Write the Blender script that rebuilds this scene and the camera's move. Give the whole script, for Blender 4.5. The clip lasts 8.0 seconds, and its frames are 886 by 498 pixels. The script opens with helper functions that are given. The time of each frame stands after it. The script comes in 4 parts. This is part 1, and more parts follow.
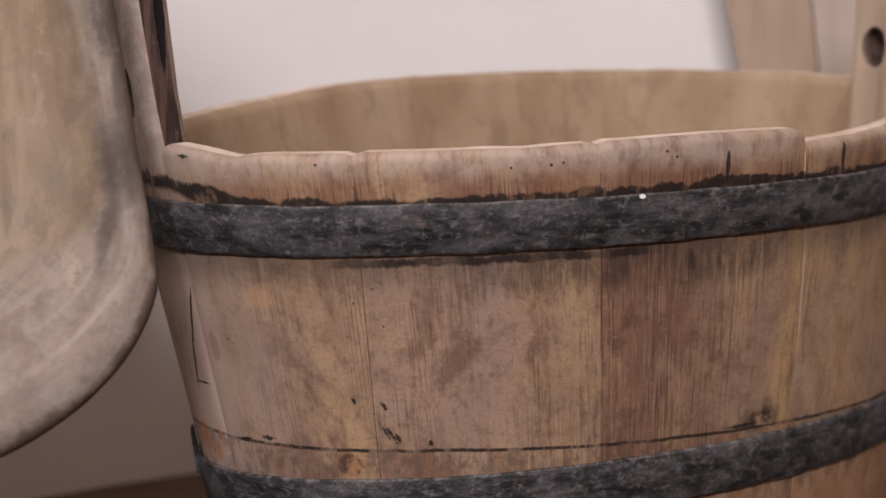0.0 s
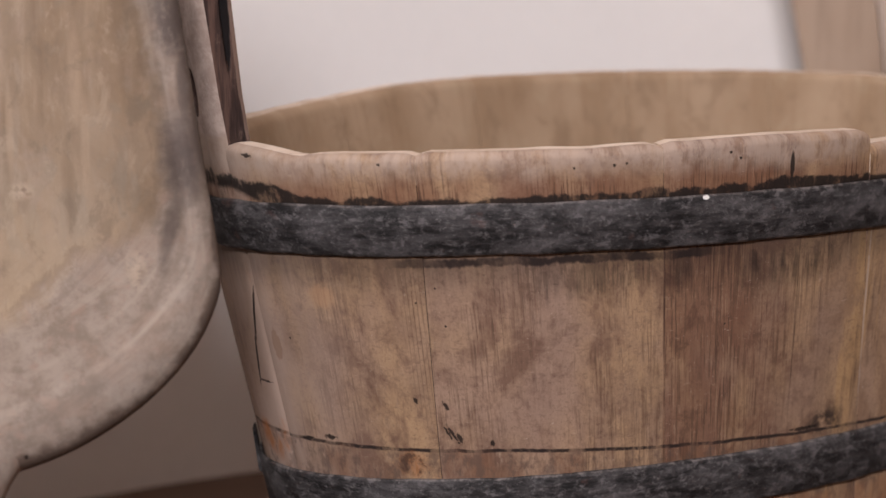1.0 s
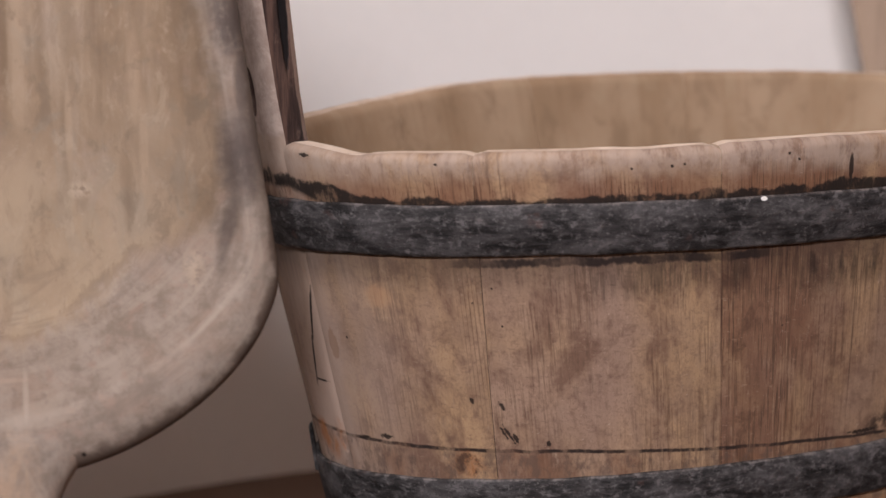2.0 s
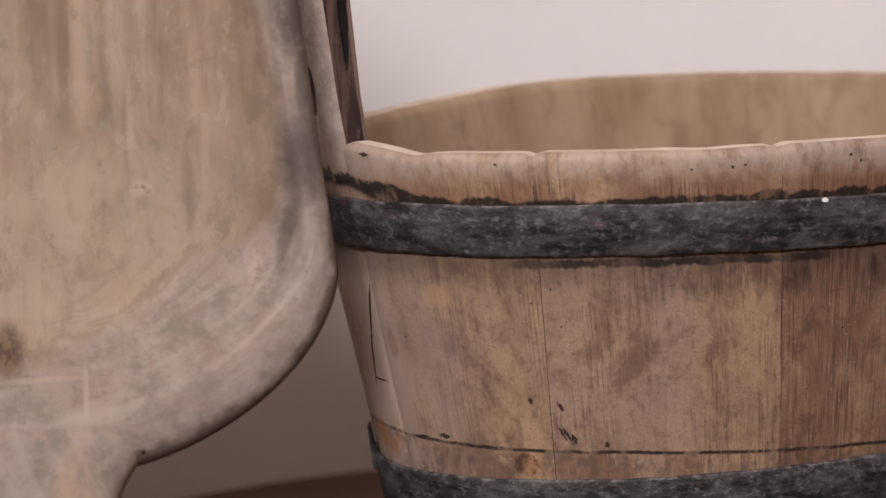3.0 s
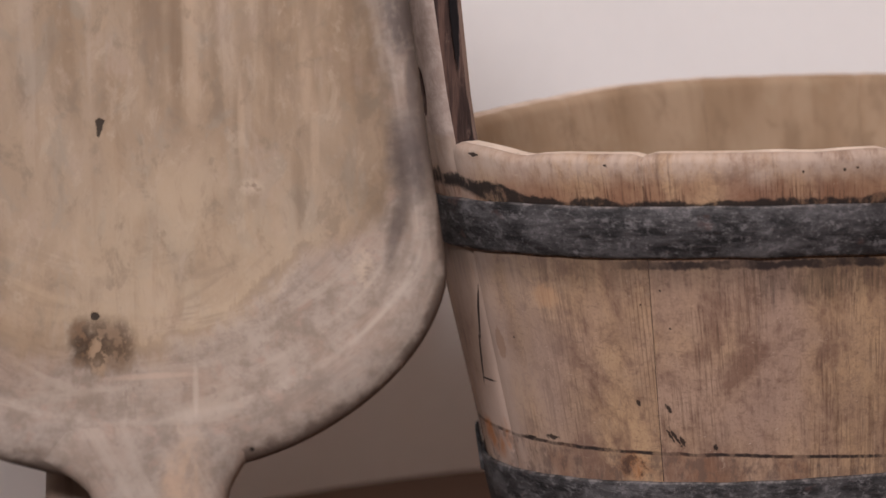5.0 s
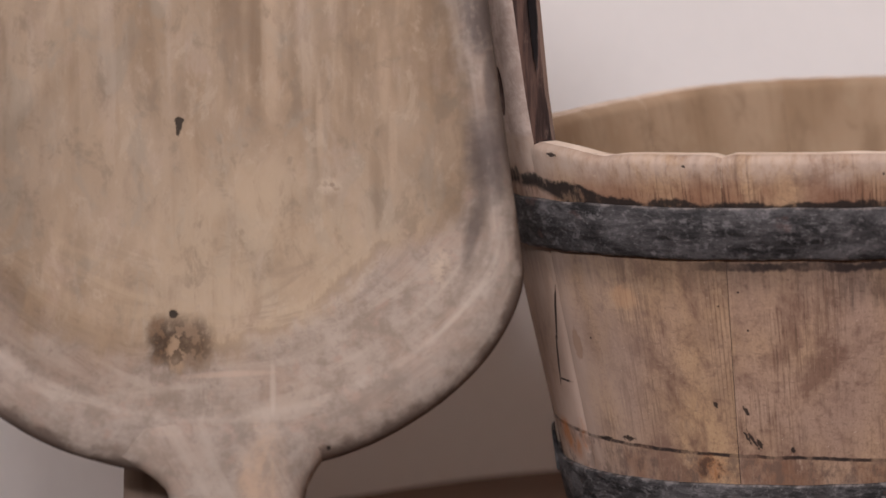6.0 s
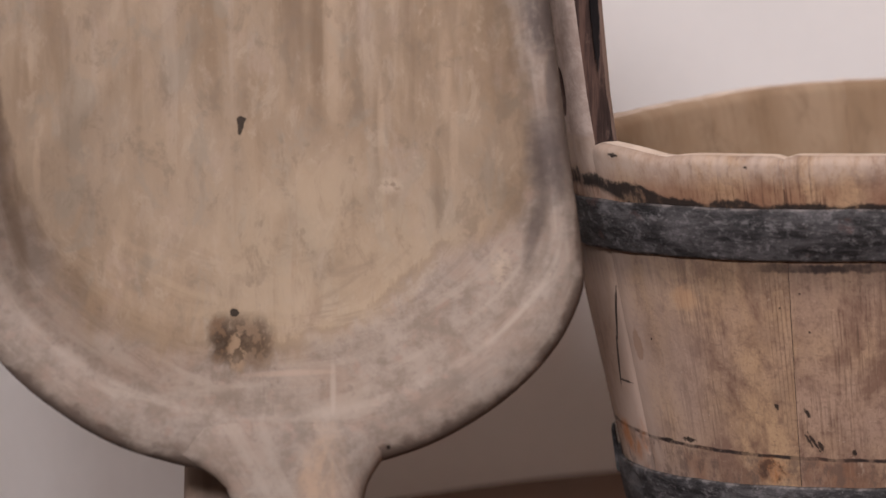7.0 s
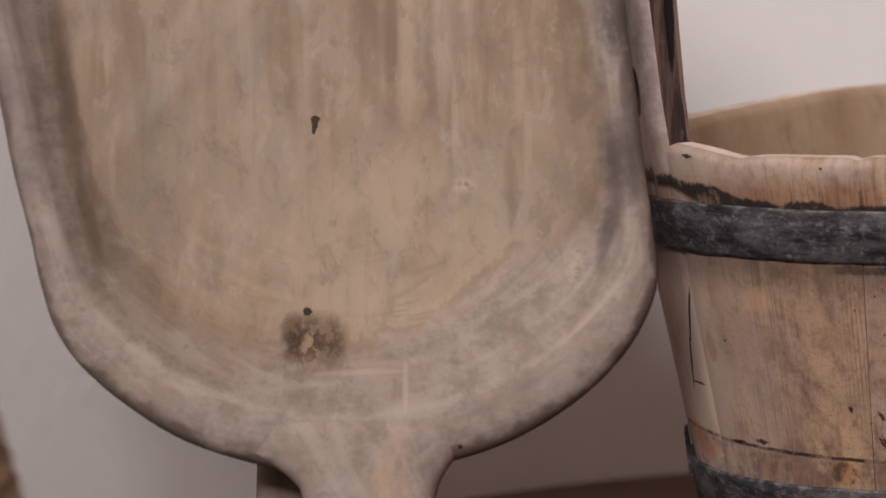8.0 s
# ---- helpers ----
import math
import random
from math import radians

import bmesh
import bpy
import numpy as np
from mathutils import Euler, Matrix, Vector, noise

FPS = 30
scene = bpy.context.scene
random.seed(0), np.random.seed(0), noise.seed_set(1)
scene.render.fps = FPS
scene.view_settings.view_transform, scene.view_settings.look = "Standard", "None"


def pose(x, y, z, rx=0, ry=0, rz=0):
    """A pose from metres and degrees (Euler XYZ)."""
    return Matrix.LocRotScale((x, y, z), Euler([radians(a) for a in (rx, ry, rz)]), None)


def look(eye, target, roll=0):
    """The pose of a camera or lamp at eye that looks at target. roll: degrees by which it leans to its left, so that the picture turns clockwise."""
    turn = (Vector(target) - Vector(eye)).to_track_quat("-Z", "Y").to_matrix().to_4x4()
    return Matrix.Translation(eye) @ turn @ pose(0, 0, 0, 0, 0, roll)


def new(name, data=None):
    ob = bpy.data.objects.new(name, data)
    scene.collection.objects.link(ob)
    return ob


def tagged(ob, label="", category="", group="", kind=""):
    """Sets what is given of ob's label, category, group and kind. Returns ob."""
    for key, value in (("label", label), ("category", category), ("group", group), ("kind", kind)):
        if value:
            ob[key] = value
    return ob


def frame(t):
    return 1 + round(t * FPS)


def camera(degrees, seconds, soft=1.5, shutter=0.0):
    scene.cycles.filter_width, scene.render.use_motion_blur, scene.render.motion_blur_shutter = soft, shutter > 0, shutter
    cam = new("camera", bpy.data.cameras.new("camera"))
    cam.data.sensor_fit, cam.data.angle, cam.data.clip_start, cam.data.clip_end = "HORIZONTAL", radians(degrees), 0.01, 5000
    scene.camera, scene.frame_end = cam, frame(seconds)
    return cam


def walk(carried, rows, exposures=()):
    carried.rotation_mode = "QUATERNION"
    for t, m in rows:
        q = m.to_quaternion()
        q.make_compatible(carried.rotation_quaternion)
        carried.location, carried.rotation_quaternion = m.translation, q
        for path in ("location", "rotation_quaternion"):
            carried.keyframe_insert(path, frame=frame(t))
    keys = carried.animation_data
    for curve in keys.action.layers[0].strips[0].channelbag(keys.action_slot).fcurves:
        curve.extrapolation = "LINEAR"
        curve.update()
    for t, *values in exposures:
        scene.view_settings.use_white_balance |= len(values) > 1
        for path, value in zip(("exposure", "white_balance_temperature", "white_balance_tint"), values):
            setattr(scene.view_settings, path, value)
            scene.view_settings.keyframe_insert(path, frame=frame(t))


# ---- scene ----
# ---- camera: a pan on a tripod, looking ten degrees down ----
EYE, PITCH = 0.52, -9.89
cam = camera(22.18, 8.0)
YAW = [(0.0, 0.0), (0.5, 0.78), (1.0, 1.61), (1.5, 2.29), (3.0, 4.60), (3.5, 5.14), (4.0, 5.89), (5.5, 8.33),
       (6.0, 9.39), (6.5, 10.14), (7.0, 10.95), (7.5, 11.82), (8.0, 12.83)]
walk(cam, [(t, pose(0, 0, EYE, 90 + PITCH, 0, yaw)) for t, yaw in YAW], [(0.0, 0.0), (6.5, 0.0), (7.5, -0.06), (8.0, -0.13)])
cam.data.dof.use_dof = True
cam.data.dof.focus_distance = 1.225
cam.data.dof.aperture_fstop = 6.3

# ---- light: a soft gallery lamp behind the camera and an added fill, in a hall ----
world = bpy.data.worlds.new("world")
world.use_nodes = True
world.node_tree.nodes["Background"].inputs[0].default_value = (0.9, 0.8, 0.7, 1)
world.node_tree.nodes["Background"].inputs[1].default_value = 0.05
scene.world = world


def area_lamp(name, m, sx, sy, watts, colour):
    data = bpy.data.lights.new(name, "AREA")
    data.shape, data.size, data.size_y, data.energy, data.color = "RECTANGLE", sx, sy, watts, colour
    ob = new(name, data)
    ob.matrix_world = m
    return ob


area_lamp("gallery_lamp", look((-0.15, -1.60, 1.88), (-0.05, 1.4, 0.3)), 0.90, 0.45, 104, (1.0, 0.953, 1.0))
# unseen overhead fill, added to brighten rim tops and warm the dim parts
area_lamp("added_fill_light", look((0.15, 0.0, 3.3), (0.15, 1.2, 0)), 0.9, 0.9, 6.5, (1.0, 0.82, 0.66))

# ---- materials ----


class Nodes:
    """A short way to write node trees."""

    def __init__(self, name):
        self.mat = bpy.data.materials.new(name)
        self.mat.use_nodes = True
        self.tree = self.mat.node_tree
        self.bsdf = self.tree.nodes["Principled BSDF"]

    def add(self, kind, **props):
        node = self.tree.nodes.new(kind)
        for key, value in props.items():
            setattr(node, key, value)
        return node

    def plug(self, value, socket):
        if isinstance(value, bpy.types.NodeSocket):
            self.tree.links.new(value, socket)
        else:
            socket.default_value = value

    def uv(self, layer):
        return self.add("ShaderNodeUVMap", uv_map=layer).outputs[0]

    def obj(self):
        return self.add("ShaderNodeTexCoord").outputs["Object"]

    def rand(self):
        return self.add("ShaderNodeObjectInfo").outputs["Random"]

    def math(self, op, a, b=0.0, clamp=False):
        node = self.add("ShaderNodeMath", operation=op, use_clamp=clamp)
        self.plug(a, node.inputs[0]), self.plug(b, node.inputs[1])
        return node.outputs[0]

    def xyz(self, v):
        node = self.add("ShaderNodeSeparateXYZ")
        self.plug(v, node.inputs[0])
        return node.outputs

    def scaled(self, v, sx, sy, sz=1.0, at=(0, 0, 0)):
        node = self.add("ShaderNodeMapping")
        self.plug(v, node.inputs[0])
        node.inputs["Scale"].default_value = (sx, sy, sz)
        self.plug(at, node.inputs["Location"])
        return node.outputs[0]

    def noise(self, v, scale=1.0, detail=4.0, rough=0.55, warp=0.0):
        node = self.add("ShaderNodeTexNoise")
        self.plug(v, node.inputs["Vector"])
        node.inputs["Scale"].default_value, node.inputs["Detail"].default_value = scale, detail
        node.inputs["Roughness"].default_value, node.inputs["Distortion"].default_value = rough, warp
        return node.outputs[0]

    def ramp(self, v, lo, hi, a=0.0, b=1.0):
        node = self.add("ShaderNodeMapRange", interpolation_type="SMOOTHSTEP")
        self.plug(v, node.inputs[0])
        for i, value in enumerate((lo, hi, a, b)):
            self.plug(value, node.inputs[i + 1])
        return node.outputs[0]

    def mix(self, fac, a, b, blend="MIX"):
        node = self.add("ShaderNodeMix", data_type="RGBA", blend_type=blend)
        self.plug(fac, node.inputs[0])
        for value, socket in ((a, node.inputs[6]), (b, node.inputs[7])):
            self.plug(value if isinstance(value, bpy.types.NodeSocket) else (*value, 1), socket)
        return node.outputs[2]

    def mark(self, v, x, y, rx, ry, rag=None, amount=0.5, slant=0.0, soft=False):
        """A spot at (x, y) with half sizes rx, ry: 1 inside, 0 outside, with a ragged edge."""
        p = self.xyz(v)
        a = self.math("SUBTRACT", p[0], x)
        if slant:
            a = self.math("SUBTRACT", a, self.math("MULTIPLY", self.math("SUBTRACT", p[1], y), slant))
        a = self.math("DIVIDE", a, rx)
        b = self.math("DIVIDE", self.math("SUBTRACT", p[1], y), ry)
        d = self.math("ADD", self.math("MULTIPLY", a, a), self.math("MULTIPLY", b, b))
        if rag is not None:
            d = self.math("ADD", d, self.math("MULTIPLY", self.math("SUBTRACT", rag, 0.5), amount * 4))
        return self.ramp(d, 2.2, -0.2) if soft else self.ramp(d, 1.25, 0.6)

    def most(self, *masks):
        out = masks[0]
        for m in masks[1:]:
            out = self.math("MAXIMUM", out, m)
        return out

    def finish(self, colour, rough=0.7, bump=None, strength=0.3, distance=0.001, metal=0.0, spec=0.12):
        self.plug(colour, self.bsdf.inputs["Base Color"]), self.plug(rough, self.bsdf.inputs["Roughness"])
        self.plug(metal, self.bsdf.inputs["Metallic"]), self.plug(spec, self.bsdf.inputs["Specular IOR Level"])
        if bump is not None:
            node = self.add("ShaderNodeBump")
            node.inputs["Strength"].default_value, node.inputs["Distance"].default_value = strength, distance
            self.plug(bump, node.inputs["Height"]), self.plug(node.outputs[0], self.bsdf.inputs["Normal"])
        return self.mat


def plaster_material(name, colour):
    n = Nodes(name)
    o = n.obj()
    broad, fine = n.noise(o, 2.2, 3), n.noise(o, 60, 5)
    c = n.mix(n.ramp(broad, 0.3, 0.7), [k * 0.94 for k in colour], colour)
    c = n.mix(n.ramp(fine, 0.35, 0.75, 0, 0.25), c, [k * 0.9 for k in colour])
    return n.finish(c, 0.85, n.math("ADD", n.math("MULTIPLY", broad, 2.0), fine), 0.25, 0.003)


def floor_material():
    n = Nodes("painted_grey_board")
    o = n.obj()
    streak = n.noise(n.scaled(o, 3, 40, 3), 1, 5, 0.6)
    blot = n.noise(o, 6, 5)
    c = n.mix(n.ramp(streak, 0.3, 0.7), (0.115, 0.073, 0.055), (0.145, 0.094, 0.072))
    c = n.mix(n.ramp(blot, 0.45, 0.7, 0, 0.6), c, (0.095, 0.060, 0.046))
    return n.finish(c, 0.7, streak, 0.25, 0.001)


def stave_material():
    n = Nodes("weathered_stave_wood")
    g, up, low, r = n.uv("grain"), n.uv("hoop"), n.uv("groove"), n.rand()
    shift = n.add("ShaderNodeCombineXYZ")
    n.plug(n.math("MULTIPLY", r, 37.0), shift.inputs[0])
    at = shift.outputs[0]
    fibre = n.noise(n.scaled(g, 820, 34, 1, at), 1, 3, 0.6)
    lines = n.noise(n.scaled(g, 430, 15, 1, at), 1, 3, 0.55)
    area = n.noise(n.scaled(g, 30, 12, 1, at), 1, 5, 0.62)
    cloud = n.noise(n.scaled(g, 30, 15, 1, at), 1, 5, 0.6, 0.3)
    tint = n.noise(n.scaled(g, 11, 7, 1, at), 1, 3, 0.5, 0.5)
    dirt = n.noise(n.scaled(g, 95, 48, 1), 1, 6, 0.72)
    c = n.mix(n.ramp(cloud, 0.34, 0.66), (0.40, 0.262, 0.152), (0.285, 0.186, 0.122))
    c = n.mix(n.ramp(tint, 0.42, 0.66, 0, 0.7), c, (0.315, 0.214, 0.168))
    # dark grime in broad patches
    darkening = n.noise(n.scaled(g, 24, 20, 1, at), 1, 6, 0.68, 0.6)
    c = n.mix(n.ramp(darkening, 0.46, 0.66, 0, 0.8), c, (0.15, 0.085, 0.06))
    smudge = n.noise(n.scaled(g, 100, 80, 1, at), 1, 6, 0.75, 0.3)
    c = n.mix(n.ramp(smudge, 0.48, 0.68, 0, 0.65), c, (0.155, 0.092, 0.066))
    c = n.mix(n.ramp(smudge, 0.44, 0.30, 0, 0.35), c, (0.42, 0.30, 0.205))
    # two staves are darker and browner than the rest
    g0 = n.xyz(g)[0]
    dark = n.math("MULTIPLY", n.ramp(g0, arc(246.6) - 0.0005, arc(246.6) + 0.0005), n.ramp(n.noise(n.scaled(g, 14, 9), 1, 4, 0.6), 0.35, 0.62, 0.1, 0.75))
    dark = n.math("MULTIPLY", dark, n.ramp(g0, arc(275), arc(258), 0.08, 1.0))
    c = n.mix(n.math("MULTIPLY", n.ramp(g0, arc(266), arc(276)), n.math("MULTIPLY", n.ramp(cloud, 0.60, 0.40, 0.2, 0.8), n.ramp(n.noise(n.scaled(g, 36, 4, 1, (7, 3, 0)), 1, 4, 0.6), 0.46, 0.60))), c, (0.43, 0.265, 0.122))
    c = n.mix(n.ramp(g0, arc(264), arc(280), 0, 0.28), c, (0.47, 0.315, 0.185))
    c = n.mix(dark, c, (0.158, 0.078, 0.050))
    # fine open grain, in places only, and all over the darker staves
    grainy = n.most(n.math("MULTIPLY", n.ramp(area, 0.46, 0.60), 0.6), n.math("MULTIPLY", n.ramp(area, 0.36, 0.50), n.math("MULTIPLY", dark, 1.5, True)))
    dots = n.noise(n.scaled(g, 330, 45, 1, at), 1, 5, 0.7)
    c = n.mix(n.math("MULTIPLY", n.ramp(dots, 0.55, 0.70, 0, 0.6), n.ramp(darkening, 0.40, 0.58, 0.35, 1.0)), c, (0.11, 0.066, 0.048))
    c = n.mix(n.ramp(dots, 0.42, 0.30, 0, 0.30), c, (0.45, 0.325, 0.225))
    c = n.mix(n.math("MULTIPLY", grainy, n.ramp(lines, 0.52, 0.62, 0, 0.7)), c, (0.10, 0.055, 0.036))
    c = n.mix(n.math("MULTIPLY", grainy, n.ramp(fibre, 0.53, 0.64, 0, 0.8)), c, (0.075, 0.042, 0.03))
    c = n.mix(n.math("MULTIPLY", grainy, n.ramp(fibre, 0.42, 0.32, 0, 0.40)), c, (0.43, 0.285, 0.18))
    c = n.mix(n.ramp(dirt, 0.58, 0.78, 0, 0.6), c, (0.17, 0.105, 0.075))
    c = n.mix(n.ramp(dirt, 0.36, 0.26, 0, 0.35), c, (0.55, 0.42, 0.32))
    fine = n.noise(n.scaled(g, 640, 480), 1, 4, 0.75)
    c = n.mix(n.ramp(fine, 0.50, 0.70, 0, 0.42), c, (0.105, 0.064, 0.047))
    scuff = n.noise(n.scaled(g, 150, 430, 1, (1, 8, 0)), 1, 5, 0.68)
    c = n.mix(n.ramp(scuff, 0.54, 0.70, 0, 0.45), c, (0.135, 0.084, 0.062))
    c = n.mix(n.ramp(scuff, 0.40, 0.30, 0, 0.30), c, (0.46, 0.33, 0.235))
    stained = n.noise(n.scaled(g, 38, 30, 1, at), 1, 6, 0.7, 0.5)
    c = n.mix(n.math("MULTIPLY", n.ramp(stained, 0.50, 0.64, 0, 0.75), n.math("ADD", 0.35, dark)), c, (0.105, 0.056, 0.038))
    scratch = n.noise(n.scaled(g, 260, 900, 1, (7, 2, 0)), 1, 2, 0.5, 1.5)
    c = n.mix(n.math("MULTIPLY", n.ramp(scratch, 0.70, 0.76, 0, 0.6), n.ramp(cloud, 0.42, 0.56)), c, (0.50, 0.40, 0.32))
    c = n.mix(n.math("MULTIPLY", n.mark(g, arc(278.3), 0.26, 0.0008, 0.06, None, 0, -0.03), n.ramp(smudge, 0.36, 0.5, 0.2, 0.7)), c, (0.46, 0.38, 0.32))
    # a thin greyish film and painted-in light over the end by the taller stave
    film_and_light = n.math("MULTIPLY", n.ramp(g0, arc(207), arc(180), 0, 0.88), n.ramp(n.noise(n.scaled(g, 26, 9, 1, (6, 1, 0)), 1, 4, 0.6), 0.30, 0.60, 0.25, 1.0))
    c = n.mix(film_and_light, c, (0.385, 0.285, 0.230))
    chip0 = n.noise(n.scaled(g, 240, 200), 1, 4, 0.65)
    # soot in a ragged line below the upper hoop, with a few drips, and above it
    u = n.xyz(up)[1]
    drip = n.math("MULTIPLY", n.math("SUBTRACT", n.noise(n.scaled(g, 210, 7), 1, 4, 0.65), 0.5), 0.030)
    wave = n.math("MULTIPLY", n.math("SUBTRACT", n.noise(n.scaled(g, 17, 0.5), 1, 3, 0.6), 0.5), 0.016)
    rag2 = n.math("MULTIPLY", n.math("SUBTRACT", n.noise(n.scaled(g, 62, 62), 1, 6, 0.68), 0.5), 0.013)
    mid = n.math("ABSOLUTE", n.math("ADD", n.math("ADD", u, 0.0024), n.math("ADD", n.math("MULTIPLY", drip, 0.14), n.math("MULTIPLY", wave, 0.45))))
    where = n.most(n.ramp(n.mark(g, arc(234), 0.305, 0.105, 0.08, None, 0, 0, True), 0.30, 0.80), n.math("MULTIPLY", n.ramp(n.noise(n.scaled(g, 11, 9, 1, (5, 0, 0)), 1, 5, 0.6), 0.46, 0.58), 0.45))
    soot_and_shade = n.math("MULTIPLY", n.ramp(n.math("ADD", mid, n.math("MULTIPLY", rag2, 0.40)), 0.0046, 0.0014), where)
    soot_and_shade = n.math("MULTIPLY", soot_and_shade, n.ramp(n.noise(n.scaled(g, 48, 30, 1, (3, 9, 0)), 1, 5, 0.65), 0.30, 0.50, 0.70, 1.0))
    runs = n.math("MULTIPLY", n.ramp(n.math("SUBTRACT", u, n.math("MULTIPLY", drip, 1.6)), -0.030, -0.012), n.ramp(n.noise(n.scaled(g, 26, 9, 1, (2, 5, 0)), 1, 4), 0.44, 0.60, 0.0, 0.75))
    runs = n.math("MULTIPLY", runs, n.mark(g, arc(244), 0.29, 0.085, 0.06, None, 0, 0, True))
    # a soft band of shade under the hoop, painted into the wood
    hoop_shade = n.ramp(n.math("ADD", u, n.math("MULTIPLY", drip, 0.8)), -0.026, -0.002, 0, 0.50)
    # dark smears, then more painted shade below the hoop further right
    smears_and_shade = n.math("MULTIPLY", n.mark(g, arc(239), 0.303, 0.038, 0.0110, smudge, 0.7, 0, True), n.ramp(n.noise(n.scaled(g, 520, 40), 1, 5, 0.7), 0.34, 0.62, 0.15, 0.75))
    smears_and_shade = n.most(smears_and_shade, n.math("MULTIPLY", n.mark(g, arc(264), 0.300, 0.045, 0.0125, smudge, 0.8, 0, True), n.ramp(n.noise(n.scaled(g, 120, 14, 1, (2, 2, 0)), 1, 5, 0.65), 0.36, 0.60, 0.2, 0.85)))
    soot_and_shade = n.math("MULTIPLY", n.most(soot_and_shade, runs, hoop_shade, smears_and_shade), n.ramp(u, 0.012, 0.008))
    c = n.mix(n.math("MULTIPLY", soot_and_shade, 0.97), c, (0.021, 0.015, 0.014))
    rust = n.math("MULTIPLY", n.ramp(n.math("ADD", u, n.math("MULTIPLY", drip, 0.5)), 0.052, 0.034), n.ramp(u, 0.026, 0.029))
    c = n.mix(n.math("MULTIPLY", rust, n.ramp(cloud, 0.35, 0.6, 0.15, 0.65)), c, (0.20, 0.095, 0.052))
    c = n.mix(n.math("MULTIPLY", n.math("MULTIPLY", rust, n.ramp(area, 0.44, 0.58)), n.ramp(fibre, 0.50, 0.60, 0, 0.85)), c, (0.085, 0.045, 0.03))
    lift = n.ramp(g0, arc(181), arc(202), 0.010, 0.0)
    v_up = n.math("SUBTRACT", n.math("ADD", n.math("SUBTRACT", u, n.math("ADD", 0.0295, n.math("MULTIPLY", wave, 0.75))), n.math("ADD", rag2, n.math("MULTIPLY", drip, 0.12))), lift)
    over = n.math("MULTIPLY", n.ramp(v_up, 0.0050, 0.0030), n.ramp(n.math("SUBTRACT", n.math("ADD", u, n.math("MULTIPLY", rag2, 0.6)), n.math("MULTIPLY", lift, 2.0)), 0.014, 0.018))
    over = n.math("MULTIPLY", over, n.ramp(dirt, 0.66, 0.52, 0.45, 1.0))
    c = n.mix(n.math("MULTIPLY", over, 0.95), c, (0.017, 0.014, 0.013))
    # the dark groove left by an old hoop, with rust below it
    w = n.xyz(low)[1]
    d = n.math("ABSOLUTE", n.math("ADD", w, n.math("MULTIPLY", rag2, 0.22)))
    patchy = n.noise(n.scaled(g, 22, 10), 1, 3)
    c = n.mix(n.math("MULTIPLY", n.ramp(d, 0.0015, 0.0005), n.ramp(dirt, 0.62, 0.46, 0.35, 1.0)), c, (0.028, 0.02, 0.018))
    below = n.ramp(n.math("ADD", w, rag2), 0.002, -0.004)
    c = n.mix(n.math("MULTIPLY", below, n.ramp(patchy, 0.50, 0.62, 0.0, 0.55)), c, (0.185, 0.092, 0.054))
    c = n.mix(n.math("MULTIPLY", below, n.ramp(dirt, 0.48, 0.6, 0.0, 0.65)), c, (0.11, 0.075, 0.06))
    hot = n.most(n.mark(g, arc(174.5), 0.1950, 0.013, 0.009, dirt, 0.9, -0.5, True), n.math("MULTIPLY", n.mark(g, arc(209), 0.1935, 0.010, 0.006, dirt, 1.2, 0, True), 0.65), n.math("MULTIPLY", n.mark(g, arc(181), 0.2000, 0.004, 0.008, dirt, 1.2, 0, True), 0.8))
    c = n.mix(n.math("MULTIPLY", hot, n.ramp(dirt, 0.40, 0.60, 0.95, 0.25)), c, (0.31, 0.122, 0.045))
    c = n.mix(n.math("MULTIPLY", n.mark(g, arc(209), 0.1935, 0.010, 0.006, dirt, 1.2), n.ramp(smudge, 0.44, 0.58, 0, 0.8)), c, (0.06, 0.036, 0.026))
    # rubbed pale rim
    pale = n.ramp(n.math("ADD", u, n.math("ADD", rag2, wave)), 0.039, 0.053)
    c = n.mix(n.math("MULTIPLY", pale, n.ramp(dirt, 0.64, 0.42, 0.20, 0.75)), c, (0.45, 0.352, 0.285))
    # taller staves' outer face: light put into the colour by paling it
    tall = n.ramp(u, 0.0625, 0.066)
    c = n.mix(n.math("MULTIPLY", tall, 0.75), c, n.mix(n.ramp(smudge, 0.35, 0.65), (0.34, 0.258, 0.220), (0.56, 0.452, 0.395)))
    # a row of thin open lines beside one joint, a brown patch, a warm one, and a hairline
    comb = n.math("SINE", n.math("MULTIPLY", n.math("ADD", g0, n.math("MULTIPLY", n.xyz(g)[1], -0.012)), 2 * math.pi / 0.0024))
    comb = n.math("MULTIPLY", n.ramp(comb, 0.55, 0.95), n.math("MULTIPLY", n.mark(g, arc(213.2), 0.268, 0.0075, 0.045, dirt, 0.4, 0, True), n.ramp(dots, 0.36, 0.52, 0.3, 1.0)))
    c = n.mix(n.math("MULTIPLY", comb, 0.55), c, (0.085, 0.050, 0.034))
    c = n.mix(n.math("MULTIPLY", n.mark(g, arc(185.4), 0.2560, 0.0040, 0.0088, chip0, 0.5), 0.55), c, (0.215, 0.125, 0.078))
    c = n.mix(n.math("MULTIPLY", n.mark(g, arc(198.0), 0.2880, 0.0070, 0.0060, chip0, 0.8, 0, True), 0.6), c, (0.43, 0.255, 0.145))
    c = n.mix(n.math("MULTIPLY", n.mark(g, arc(265.8), 0.275, 0.0006, 0.075, dirt, 0.3), 0.55), c, (0.07, 0.042, 0.03))
    c = n.mix(n.math("MULTIPLY", n.ramp(n.xyz(g)[1], 0.156, 0.148), n.ramp(cloud, 0.30, 0.62, 0.85, 0.15)), c, (0.29, 0.135, 0.065))
